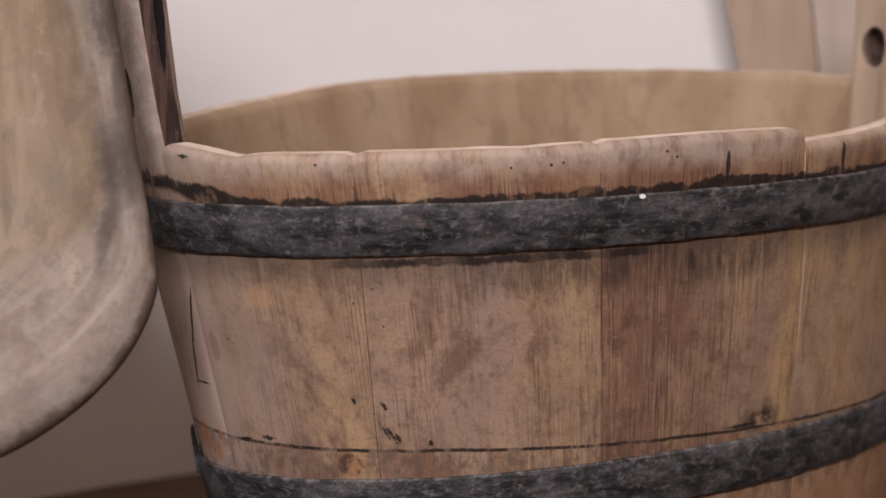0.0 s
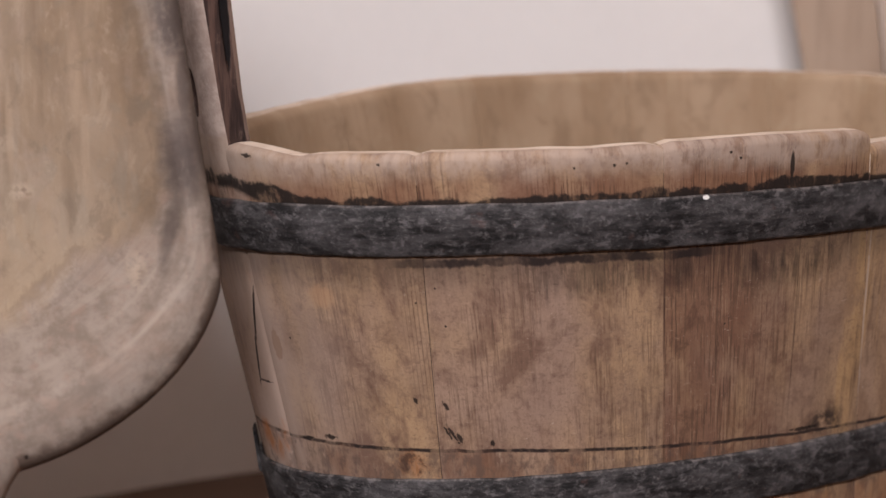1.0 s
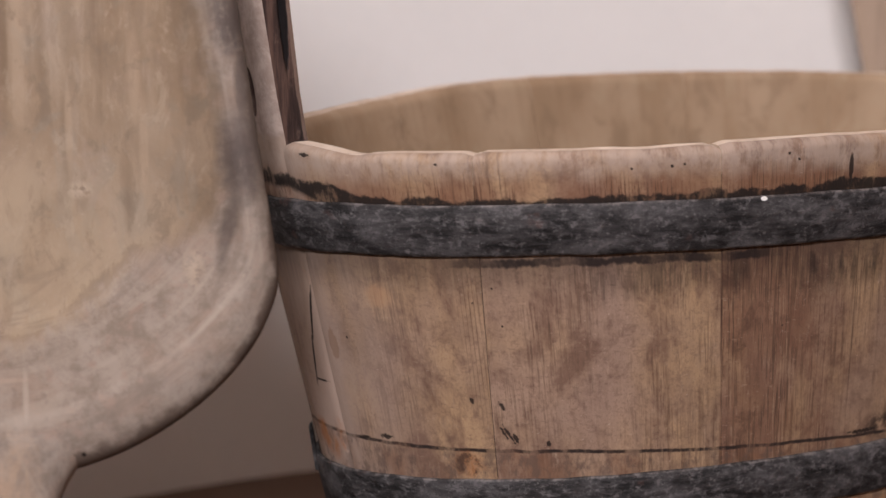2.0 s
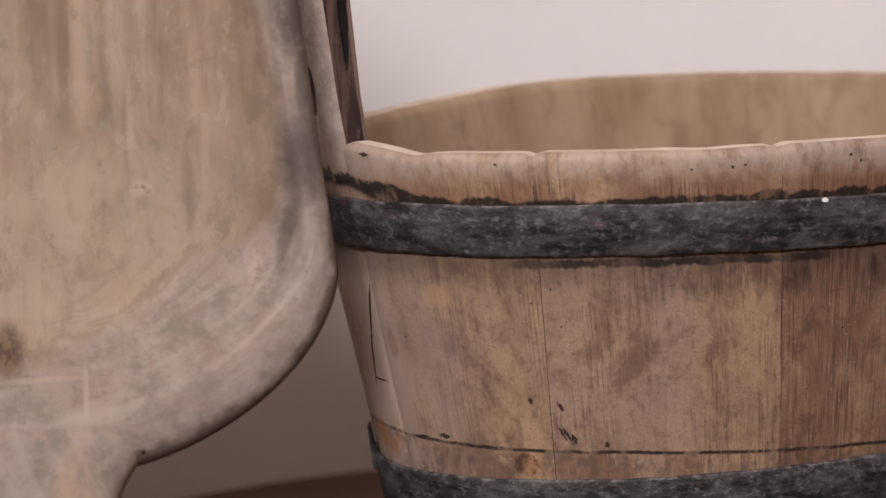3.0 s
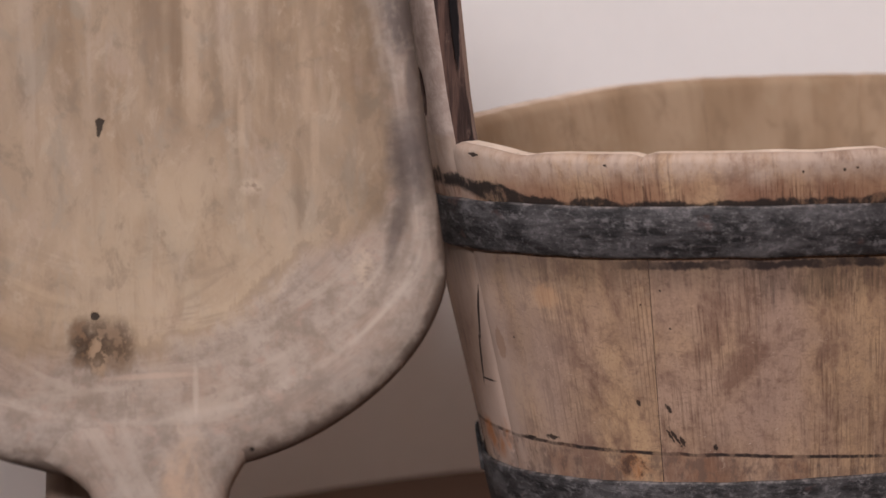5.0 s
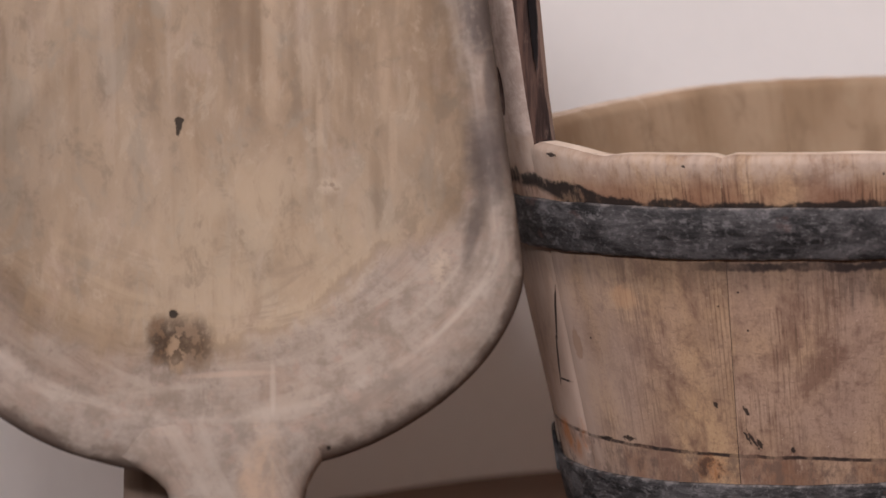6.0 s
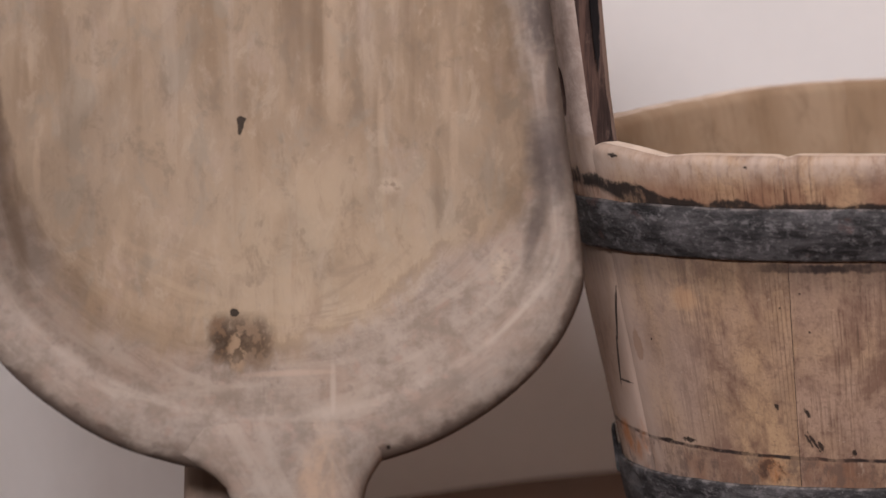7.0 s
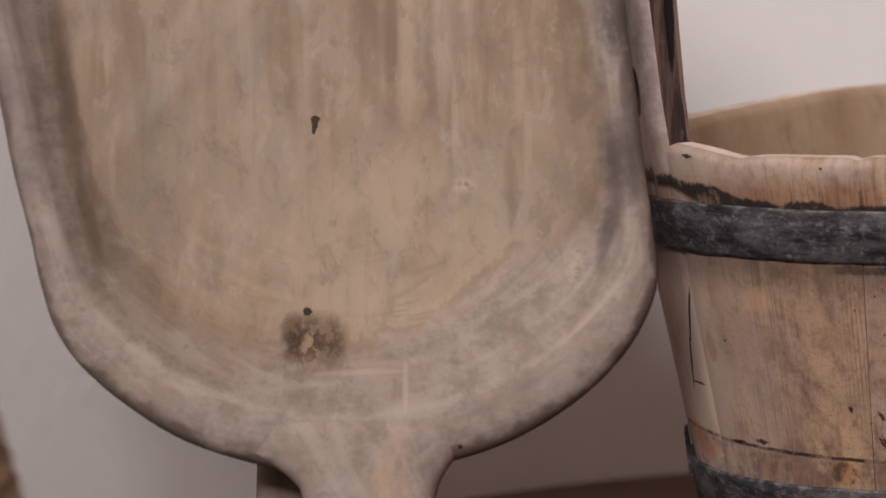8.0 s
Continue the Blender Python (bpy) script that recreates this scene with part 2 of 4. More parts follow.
    # knots, chips and cracks
    chip = n.noise(n.scaled(g, 520, 420), 1, 4, 0.65)
    spots = n.most(*[n.mark(g, x, z, a, b, chip, 0.4 if b > 0.0075 else 1.5, k) for x, z, a, b, k in MARKS])
    blob = n.math("MULTIPLY", n.mark(g, arc(272.5), 0.1985, 0.0150, 0.0075, None, 0, 0, True), n.ramp(smudge, 0.36, 0.56))
    c = n.mix(n.math("MULTIPLY", blob, 0.95), c, (0.03, 0.021, 0.018))
    c = n.mix(n.math("MULTIPLY", spots, 0.92), c, (0.022, 0.016, 0.014))
    height = n.math("ADD", n.math("MULTIPLY", n.math("MULTIPLY", fibre, grainy), 0.8), n.math("ADD", n.math("MULTIPLY", cloud, 0.6), n.math("MULTIPLY", dirt, 0.5)))
    height = n.math("SUBTRACT", height, n.math("MULTIPLY", spots, 1.5))
    return n.finish(c, n.ramp(dirt, 0.3, 0.7, 0.58, 0.8), height, 0.5, 0.0008)


def inner_wood_material():
    n = Nodes("plain_inner_wood")
    g = n.uv("grain")
    fibre, blot = n.noise(n.scaled(g, 160, 6), 1, 4), n.noise(n.scaled(g, 22, 9), 1, 4)
    c = n.mix(n.ramp(blot, 0.3, 0.7), (0.305, 0.206, 0.128), (0.390, 0.279, 0.186))
    cloud = n.noise(n.scaled(g, 34, 26, 1, (4, 2, 0)), 1, 5, 0.65, 0.4)
    c = n.mix(n.ramp(cloud, 0.50, 0.66, 0, 0.55), c, (0.23, 0.155, 0.098))
    c = n.mix(n.ramp(cloud, 0.46, 0.34, 0, 0.4), c, (0.40, 0.305, 0.205))
    c = n.mix(n.ramp(fibre, 0.5, 0.75, 0, 0.3), c, (0.22, 0.13, 0.075))
    return n.finish(c, 0.7, fibre, 0.3, 0.0006)


def end_wood_material():
    n = Nodes("charred_cut_wood")
    o = n.obj()
    streak, blot = n.noise(n.scaled(o, 160, 160, 14), 1, 5, 0.65), n.noise(n.scaled(o, 60, 60, 26), 1, 4)
    c = n.mix(n.ramp(streak, 0.35, 0.65), (0.032, 0.021, 0.019), (0.13, 0.078, 0.062))
    slit = n.noise(n.scaled(o, 95, 95, 11, (2, 1, 0)), 1, 4, 0.6, 0.4)
    c = n.mix(n.ramp(slit, 0.52, 0.62, 0, 0.55), c, (0.012, 0.011, 0.012))
    c = n.mix(n.ramp(n.noise(n.scaled(o, 120, 120, 60), 1, 5, 0.7), 0.52, 0.70, 0, 0.6), c, (0.21, 0.14, 0.115))
    # a long split in the edge of the taller stave, and a paler worn arris
    e = n.uv("across")
    rag = n.noise(n.scaled(o, 300, 300, 90), 1, 4, 0.6)
    split = n.mark(e, 0.70, 0.440, 0.17, 0.034, rag, 0.25, 3.0)
    c = n.mix(n.math("MULTIPLY", n.mark(e, 0.93, 0.40, 0.09, 0.09, rag, 0.8), 0.6), c, (0.24, 0.165, 0.13))
    c = n.mix(n.math("MULTIPLY", split, 0.95), c, (0.010, 0.009, 0.010))
    height = n.math("SUBTRACT", n.math("ADD", streak, blot), n.math("MULTIPLY", split, 2.0))
    return n.finish(c, 0.75, height, 0.6, 0.002)


def rim_wood_material():
    n = Nodes("worn_rim_wood")
    o = n.obj()
    fine, blot = n.noise(o, 190, 5), n.noise(o, 30, 4)
    c = n.mix(n.ramp(blot, 0.3, 0.7), (0.54, 0.42, 0.32), (0.72, 0.60, 0.49))
    c = n.mix(n.ramp(fine, 0.56, 0.72, 0, 0.5), c, (0.24, 0.15, 0.1))
    return n.finish(c, 0.7, n.math("ADD", fine, blot), 0.4, 0.001)


def iron_material():
    n = Nodes("dull_black_iron")
    g = n.uv("grain")
    streak = n.noise(n.scaled(g, 45, 190), 1, 6, 0.72)
    fleck = n.noise(n.scaled(g, 300, 400), 1, 5, 0.75)
    patch = n.noise(n.scaled(g, 24, 60), 1, 5, 0.65, 0.4)
    blot = n.noise(n.scaled(g, 70, 90), 1, 4, 0.6)
    c = n.mix(n.ramp(streak, 0.38, 0.64), (0.009, 0.008, 0.008), (0.045, 0.041, 0.041))
    c = n.mix(n.ramp(patch, 0.44, 0.70, 0, 0.7), c, (0.11, 0.102, 0.103))
    mott = n.noise(n.scaled(g, 120, 170), 1, 6, 0.72, 0.3)
    c = n.mix(n.ramp(mott, 0.50, 0.68, 0, 0.7), c, (0.155, 0.143, 0.143))
    c = n.mix(n.ramp(mott, 0.46, 0.32, 0, 0.7), c, (0.010, 0.009, 0.009))
    c = n.mix(n.math("MULTIPLY", n.ramp(fleck, 0.54, 0.72), n.ramp(patch, 0.36, 0.56, 0.25, 0.9)), c, (0.18, 0.166, 0.166))
    c = n.mix(n.ramp(fleck, 0.46, 0.34, 0, 0.6), c, (0.012, 0.011, 0.011))
    c = n.mix(n.ramp(blot, 0.66, 0.76, 0, 0.5), c, (0.27, 0.25, 0.25))
    f = n.xyz(n.uv("band"))[1]
    rim = n.math("ABSOLUTE", n.math("SUBTRACT", f, 0.5))
    c = n.mix(n.math("MULTIPLY", n.ramp(rim, 0.455, 0.485), n.ramp(mott, 0.44, 0.60, 0.05, 0.6)), c, (0.22, 0.19, 0.178))
    c = n.mix(n.ramp(n.noise(n.scaled(g, 55, 70, 1, (9, 3, 0)), 1, 3), 0.66, 0.76, 0, 0.4), c, (0.11, 0.055, 0.045))
    c = n.mix(n.math("MULTIPLY", n.mark(g, arc(209), 0.1685, 0.0075, 0.0045, blot, 0.9), 0.8), c, (0.36, 0.28, 0.235))
    c = n.mix(n.mark(g, HOOP_SPOT[0], HOOP_SPOT[1], 0.0021, 0.0012, fleck, 0.4), c, (0.75, 0.73, 0.70))
    return n.finish(c, n.ramp(fleck, 0.3, 0.7, 0.5, 0.72), n.math("ADD", n.math("ADD", streak, patch), fleck), 0.6, 0.001, 0.0, 0.22)


def scoop_material():
    n = Nodes("bleached_scoop_wood")
    g = n.uv("grain")
    u, v = n.xyz(g)[0], n.xyz(g)[1]
    fibre = n.noise(n.scaled(g, 130, 10), 1, 5, 0.6, 0.3)
    broad = n.noise(n.scaled(g, 18, 7), 1, 4, 0.55, 0.5)
    cloud = n.noise(n.scaled(g, 30, 24, 1, (3, 7, 0)), 1, 5, 0.6)
    speck = n.noise(n.scaled(g, 190, 120), 1, 5, 0.7)
    c = n.mix(n.ramp(broad, 0.32, 0.68), (0.245, 0.172, 0.112), (0.305, 0.226, 0.156))
    c = n.mix(n.ramp(cloud, 0.40, 0.70, 0, 0.7), c, (0.298, 0.226, 0.164))
    quilt = n.noise(n.scaled(g, 44, 26, 1, (6, 6, 0)), 1, 5, 0.62, 0.7)
    c = n.mix(n.ramp(quilt, 0.50, 0.62, 0, 0.45), c, (0.340, 0.248, 0.166))
    c = n.mix(n.ramp(quilt, 0.48, 0.38, 0, 0.65), c, (0.245, 0.200, 0.152))
    rosy = n.noise(n.scaled(g, 34, 20, 1, (1, 4, 0)), 1, 5, 0.65, 0.4)
    c = n.mix(n.ramp(rosy, 0.54, 0.66, 0, 0.4), c, (0.345, 0.255, 0.200))
    # a paler, rubbed middle
    middle = n.math("MULTIPLY", n.mark(g, 0.030, -0.018, 0.060, 0.050, None, 0, 0, True), n.ramp(cloud, 0.34, 0.60, 0.25, 0.75))
    c = n.mix(middle, c, (0.375, 0.288, 0.198))
    # long brown streaks that run down from the top
    top = n.ramp(v, 0.025, 0.085)
    streaks = n.noise(n.scaled(g, 58, 6, 1, (4, 1, 0)), 1, 4, 0.55, 0.3)
    c = n.mix(n.math("MULTIPLY", top, n.ramp(streaks, 0.50, 0.64, 0, 0.6)), c, (0.195, 0.130, 0.080))
    c = n.mix(n.math("MULTIPLY", top, n.ramp(streaks, 0.44, 0.30, 0, 0.4)), c, (0.37, 0.295, 0.23))
    soft = n.math("ADD", 0.45, n.math("MULTIPLY", fibre, 0.9))
    for x, y, rx, ry, much in ((0.0125, 0.118, 0.0060, 0.044, 0.75), (0.0240, 0.104, 0.0035, 0.036, 0.6), (0.0440, 0.120, 0.0030, 0.050, 0.5), (0.0600, 0.100, 0.0035, 0.030, 0.4),
                               (0.0720, 0.112, 0.0028, 0.045, 0.45), (0.0560, 0.045, 0.0025, 0.022, 0.45), (0.0860, 0.020, 0.0030, 0.022, 0.45), (-0.066, -0.010, 0.0030, 0.024, 0.4)):
        c = n.mix(n.math("MULTIPLY", n.math("MULTIPLY", n.mark(g, x, y, rx, ry, cloud, 0.5, -0.03, True), much), soft), c, (0.150, 0.096, 0.058))
    for x, y, rx, ry in ((0.0575, 0.052, 0.0018, 0.020), (0.0945, 0.042, 0.0020, 0.022), (0.0905, 0.080, 0.0030, 0.022), (-0.1205, 0.088, 0.0015, 0.012), (-0.1180, 0.030, 0.0015, 0.013), (0.033, 0.100, 0.0040, 0.035)):
        c = n.mix(n.math("MULTIPLY", n.mark(g, x, y, rx, ry, cloud, 0.7, 0, True), 0.5), c, (0.42, 0.31, 0.215))
    c = n.mix(n.ramp(fibre, 0.54, 0.74, 0, 0.30), c, (0.20, 0.13, 0.082))
    c = n.mix(n.ramp(speck, 0.60, 0.75, 0, 0.22), c, (0.37, 0.29, 0.225))
    mottle = n.noise(n.scaled(g, 62, 38, 1, (9, 4, 0)), 1, 6, 0.70, 0.4)
    c = n.mix(n.ramp(mottle, 0.53, 0.66, 0, 0.55), c, (0.175, 0.130, 0.092))
    c = n.mix(n.ramp(mottle, 0.45, 0.34, 0, 0.42), c, (0.385, 0.300, 0.218))
    # tool marks that follow the curve of the lower wall
    lip_uv = n.uv("lip")
    lip = n.xyz(lip_uv)[0]
    tool = n.noise(n.scaled(lip_uv, 21, 24), 1, 4, 0.58, 0.9)
    round_low = n.math("MULTIPLY", n.ramp(lip, 0.50, 0.66), n.ramp(v, 0.02, -0.03))
    c = n.mix(n.math("MULTIPLY", round_low, n.ramp(tool, 0.50, 0.66, 0, 0.5)), c, (0.36, 0.268, 0.178))
    c = n.mix(n.math("MULTIPLY", n.math("MULTIPLY", round_low, n.ramp(v, -0.105, -0.085, 0.1, 1.0)), n.ramp(tool, 0.48, 0.34, 0, 0.5)), c, (0.21, 0.155, 0.110))
    fleck = n.noise(n.scaled(g, 85, 34, 1, (2, 9, 0)), 1, 6, 0.68, 0.3)
    c = n.mix(n.ramp(fleck, 0.52, 0.70, 0, 0.45), c, (0.20, 0.142, 0.100))
    c = n.mix(n.ramp(fleck, 0.46, 0.30, 0, 0.36), c, (0.375, 0.295, 0.222))
    # grey weathered lip and wall, meeting the browner floor along a ragged line
    pink = n.noise(n.scaled(g, 26, 40, 1, (8, 2, 0)), 1, 4, 0.6, 0.5)
    far_side = n.math("MULTIPLY", n.ramp(u, 0.03, 0.11), n.ramp(v, 0.035, -0.03, -0.085, 0.062))
    near_low = n.math("MULTIPLY", n.mark(g, -0.095, -0.058, 0.055, 0.035, None, 0, 0, True), 0.055)
    reach = n.math("ADD", n.math("SUBTRACT", n.math("ADD", lip, far_side), near_low), n.math("ADD", n.math("MULTIPLY", n.math("SUBTRACT", cloud, 0.5), 0.13), n.math("MULTIPLY", n.math("SUBTRACT", fleck, 0.5), 0.09)))
    grey = n.ramp(reach, 0.735, 0.800)
    grey = n.most(grey, n.ramp(v, -0.085, -0.105, 0, 0.9))
    foot = n.math("MULTIPLY", n.ramp(n.math("ABSOLUTE", n.math("SUBTRACT", reach, 0.752)), 0.022, 0.004), n.ramp(tool, 0.40, 0.56))
    c = n.mix(n.math("MULTIPLY", foot, 0.45), c, (0.165, 0.112, 0.074))
    gc = n.mix(n.ramp(n.noise(n.scaled(g, 52, 52), 1, 6, 0.76), 0.38, 0.62), (0.195, 0.155, 0.128), (0.325, 0.270, 0.230))
    gc = n.mix(n.ramp(n.noise(n.scaled(g, 88, 88, 1, (5, 5, 0)), 1, 5, 0.7), 0.54, 0.66, 0, 0.6), gc, (0.32, 0.222, 0.180))
    gc = n.mix(n.ramp(pink, 0.48, 0.64, 0, 0.55), gc, (0.305, 0.224, 0.178))
    gc = n.mix(n.ramp(tool, 0.50, 0.66, 0, 0.55), gc, (0.37, 0.312, 0.264))
    gc = n.mix(n.math("MULTIPLY", n.ramp(tool, 0.46, 0.32, 0, 0.5), n.ramp(v, -0.105, -0.085, 0.15, 1.0)), gc, (0.195, 0.156, 0.130))
    c = n.mix(n.math("MULTIPLY", grey, 0.85), c, gc)
    fissure = n.math("MULTIPLY", n.ramp(n.math("ABSOLUTE", n.math("SUBTRACT", tool, 0.5)), 0.010, 0.002), n.ramp(pink, 0.52, 0.60))
    fissure = n.math("MULTIPLY", fissure, n.ramp(lip, 0.66, 0.74))
    c = n.mix(n.math("MULTIPLY", fissure, 0.22), c, (0.10, 0.072, 0.055))
    pit = n.noise(n.scaled(g, 120, 120, 1, (1, 6, 0)), 1, 5, 0.7)
    ridge = n.math("MULTIPLY", n.ramp(n.math("ABSOLUTE", n.math("ADD", n.math("SUBTRACT", lip, 0.888), n.math("MULTIPLY", n.math("SUBTRACT", cloud, 0.5), 0.03))), 0.011, 0.002), n.ramp(pink, 0.38, 0.54))
    c = n.mix(n.math("MULTIPLY", ridge, 0.15), c, (0.44, 0.372, 0.318))
    c = n.mix(n.math("MULTIPLY", grey, n.ramp(pit, 0.58, 0.70, 0, 0.6)), c, (0.185, 0.142, 0.118))
    edge = n.ramp(n.math("ADD", lip, n.math("ADD", n.math("MULTIPLY", n.math("SUBTRACT", pit, 0.5), 0.05), n.math("MULTIPLY", n.math("SUBTRACT", pink, 0.5), 0.12))), 0.962, 0.990)
    c = n.mix(n.math("MULTIPLY", edge, 0.8), c, (0.095, 0.066, 0.052))
    # two long soft streaks that darken the left lip towards its outer edge
    darkening = n.math("MULTIPLY", n.most(n.mark(g, -0.172, 0.070, 0.017, 0.100, pit, 0.4, -0.14, True), n.mark(g, -0.158, -0.030, 0.008, 0.040, pit, 0.5, -0.5, True)), n.ramp(cloud, 0.30, 0.60, 0.45, 1.0))
    c = n.mix(n.math("MULTIPLY", darkening, 0.75), c, (0.125, 0.098, 0.082))
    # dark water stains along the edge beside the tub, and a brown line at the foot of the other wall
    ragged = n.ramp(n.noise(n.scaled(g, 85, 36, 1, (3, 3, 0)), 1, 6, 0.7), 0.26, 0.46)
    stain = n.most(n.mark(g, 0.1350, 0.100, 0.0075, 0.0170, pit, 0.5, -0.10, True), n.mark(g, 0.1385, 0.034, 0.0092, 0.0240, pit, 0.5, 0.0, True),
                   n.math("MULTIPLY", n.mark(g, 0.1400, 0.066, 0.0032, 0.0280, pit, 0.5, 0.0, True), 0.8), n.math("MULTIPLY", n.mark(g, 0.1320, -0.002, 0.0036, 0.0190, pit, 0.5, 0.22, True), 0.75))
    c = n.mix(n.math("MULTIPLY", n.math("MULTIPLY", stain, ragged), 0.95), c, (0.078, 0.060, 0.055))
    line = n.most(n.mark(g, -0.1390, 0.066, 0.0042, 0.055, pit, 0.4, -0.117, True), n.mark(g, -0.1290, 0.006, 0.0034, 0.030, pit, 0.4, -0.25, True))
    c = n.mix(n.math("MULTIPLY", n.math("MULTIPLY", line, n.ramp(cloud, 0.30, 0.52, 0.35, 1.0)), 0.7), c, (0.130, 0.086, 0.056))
    # a thin dust film
    c = n.mix(n.ramp(broad, 0.25, 0.75, 0.06, 0.16), c, (0.205, 0.170, 0.138))
    # a rough dark knot, blackest on one side
    kn = n.noise(n.scaled(g, 150, 110), 1, 5, 0.65)
    knot = n.mark(g, -0.0185, -0.0582, 0.0118, 0.0122, kn, 1.0, 0, True)
    knot_left = n.mark(g, -0.0268, -0.0565, 0.0054, 0.0100, kn, 1.1, 0, True)
    knot_right = n.mark(g, -0.0075, -0.0585, 0.0075, 0.0115, kn, 1.0, 0, True)
    c = n.mix(n.math("MULTIPLY", n.most(knot, knot_right), 0.9), c, (0.150, 0.098, 0.062))
    c = n.mix(n.math("MULTIPLY", knot_left, 0.85), c, n.mix(n.ramp(kn, 0.42, 0.58), (0.125, 0.075, 0.044), (0.046, 0.029, 0.018)))
    c = n.mix(n.math("MULTIPLY", n.mark(g, -0.0185, -0.0640, 0.0040, 0.0075, kn, 1.2, 0, True), 0.6), c, (0.33, 0.235, 0.155))
    dark = n.most(knot, n.math("MULTIPLY", knot_right, 0.8))
    c = n.mix(n.math("MULTIPLY", dark, n.ramp(kn, 0.46, 0.54, 0.0, 0.9)), c, (0.050, 0.033, 0.022))
    hole = n.most(n.mark(g, -0.0152, 0.0535, 0.0017, 0.0042, pit, 1.1, 0.1), n.mark(g, -0.0146, 0.0565, 0.0022, 0.0018, pit, 1.1),
                  n.mark(g, 0.0567, -0.1105, 0.0011, 0.0011), n.mark(g, -0.0196, -0.0440, 0.0024, 0.0018, kn, 1.4))
    # faint shading painted just above the small hole
    c = n.mix(n.math("MULTIPLY", n.mark(g, -0.0140, 0.0640, 0.0040, 0.0080, pit, 0.6, 0, True), 0.35), c, (0.17, 0.118, 0.08))
    c = n.mix(n.math("MULTIPLY", hole, 0.92), c, (0.02, 0.015, 0.012))
    pale = n.most(n.mark(g, 0.0620, 0.0212, 0.0060, 0.0040, pit, 1.0, 0, True), n.mark(g, 0.1160, -0.0215, 0.0045, 0.0085, pit, 1.0, 0, True))
    c = n.mix(n.math("MULTIPLY", n.math("MULTIPLY", pale, n.ramp(pit, 0.38, 0.58)), 0.6), c, (0.48, 0.38, 0.29))
    c = n.mix(n.math("MULTIPLY", n.mark(g, 0.0635, 0.0218, 0.0012, 0.0010, speck, 0.5), 0.6), c, (0.18, 0.13, 0.10))
    # a pale scratch across the lower wall, a rosy line beside it and a rosy patch on the handle
    groove = n.mark(g, 0.0290, -0.0812, 0.0014, 0.0110, pit, 0.25, 0.06, True)
    c = n.mix(n.math("MULTIPLY", groove, 0.42), c, (0.45, 0.385, 0.325))
    c = n.mix(n.math("MULTIPLY", n.mark(g, 0.0080, -0.0745, 0.0200, 0.0014, pit, 0.5, 0, True), 0.6), c, (0.40, 0.30, 0.235))
    c = n.mix(n.math("MULTIPLY", n.math("MULTIPLY", n.mark(g, 0.0220, -0.1240, 0.0110, 0.0220, pit, 0.8, 0, True), n.ramp(fleck, 0.40, 0.60, 0.3, 1.0)), 0.7), c, (0.42, 0.295, 0.205))
    h = n.math("ADD", n.math("MULTIPLY", fibre, 0.5), n.math("ADD", cloud, n.math("MULTIPLY", speck, 0.4)))
    h = n.math("ADD", h, n.math("MULTIPLY", n.math("MULTIPLY", grey, n.math("ADD", tool, pit)), 0.7))
    h = n.math("SUBTRACT", h, n.math("ADD", n.math("MULTIPLY", knot, 0.9), n.math("MULTIPLY", hole, 2.0)))
    return n.finish(c, 0.72, h, 0.45, 0.0012)


def simple_wood(name, dark, light):
    n = Nodes(name)
    o = n.obj()
    fibre, blot = n.noise(n.scaled(o, 90, 90, 6), 1, 4), n.noise(n.scaled(o, 12, 12, 5), 1, 4)
    c = n.mix(n.ramp(blot, 0.3, 0.7), dark, light)
    c = n.mix(n.ramp(fibre, 0.5, 0.75, 0, 0.4), c, [k * 0.6 for k in dark])
    return n.finish(c, 0.7, fibre, 0.3, 0.001)


def bast_material():
    n = Nodes("brown_braided_bast")
    o = n.obj()
    fine, blot = n.noise(n.scaled(o, 90, 90, 160), 1, 5), n.noise(o, 40, 4)
    c = n.mix(n.ramp(blot, 0.3, 0.7), (0.17, 0.10, 0.065), (0.34, 0.225, 0.155))
    c = n.mix(n.ramp(fine, 0.5, 0.7, 0, 0.6), c, (0.06, 0.035, 0.02))
    return n.finish(c, 0.6, fine, 0.6, 0.002)


# ---- the oval tub's form ----
TUB_X, TUB_Y, LONG, SHORT, TURN = 0.0645, 1.3822, 0.2863, 0.1841, 39.11
RIM, TAPER, THICK = 0.370, 0.160, 0.021
COS, SIN = math.cos(radians(TURN)), math.sin(radians(TURN))


def tub_point(deg, z, inset=0.0):
    """A point on the tub's wall at the angle deg round the oval and the height z; inset: metres inwards."""
    taper = TAPER * (1 - 0.28 * max(0.0, math.cos(radians(deg - 335))) ** 2)
    a = LONG - taper * (RIM - z) - inset
    b = SHORT - taper * (RIM - z) - inset
    u, v = a * math.cos(radians(deg)), b * math.sin(radians(deg))
    lean = RIM - z
    return Vector((TUB_X + 0.07 * lean + u * COS - v * SIN, TUB_Y + 0.05 * lean + u * SIN + v * COS, z))


ARC = [0.0]
for k in range(720):
    e = radians(k / 2 + 0.25)
    ARC.append(ARC[-1] + math.hypot(LONG * math.sin(e), SHORT * math.cos(e)) * radians(0.5))


def arc(deg):
    """Metres round the rim up to the angle deg."""
    k = min(int(deg % 360 * 2), 719)
    return ARC[k] + (ARC[k + 1] - ARC[k]) * (deg % 360 * 2 - k) + (deg // 360) * ARC[720]


def hoop_top(deg):
    d = radians(deg - 240)
    return 0.336 + 0.004 * math.cos(d) + 0.002 * math.cos(2 * d)


def hoop_low(deg):
    return hoop_top(deg) - 0.0298


def groove_z(deg):
    return 0.2020 - 0.00019 * max(0.0, deg - 225)


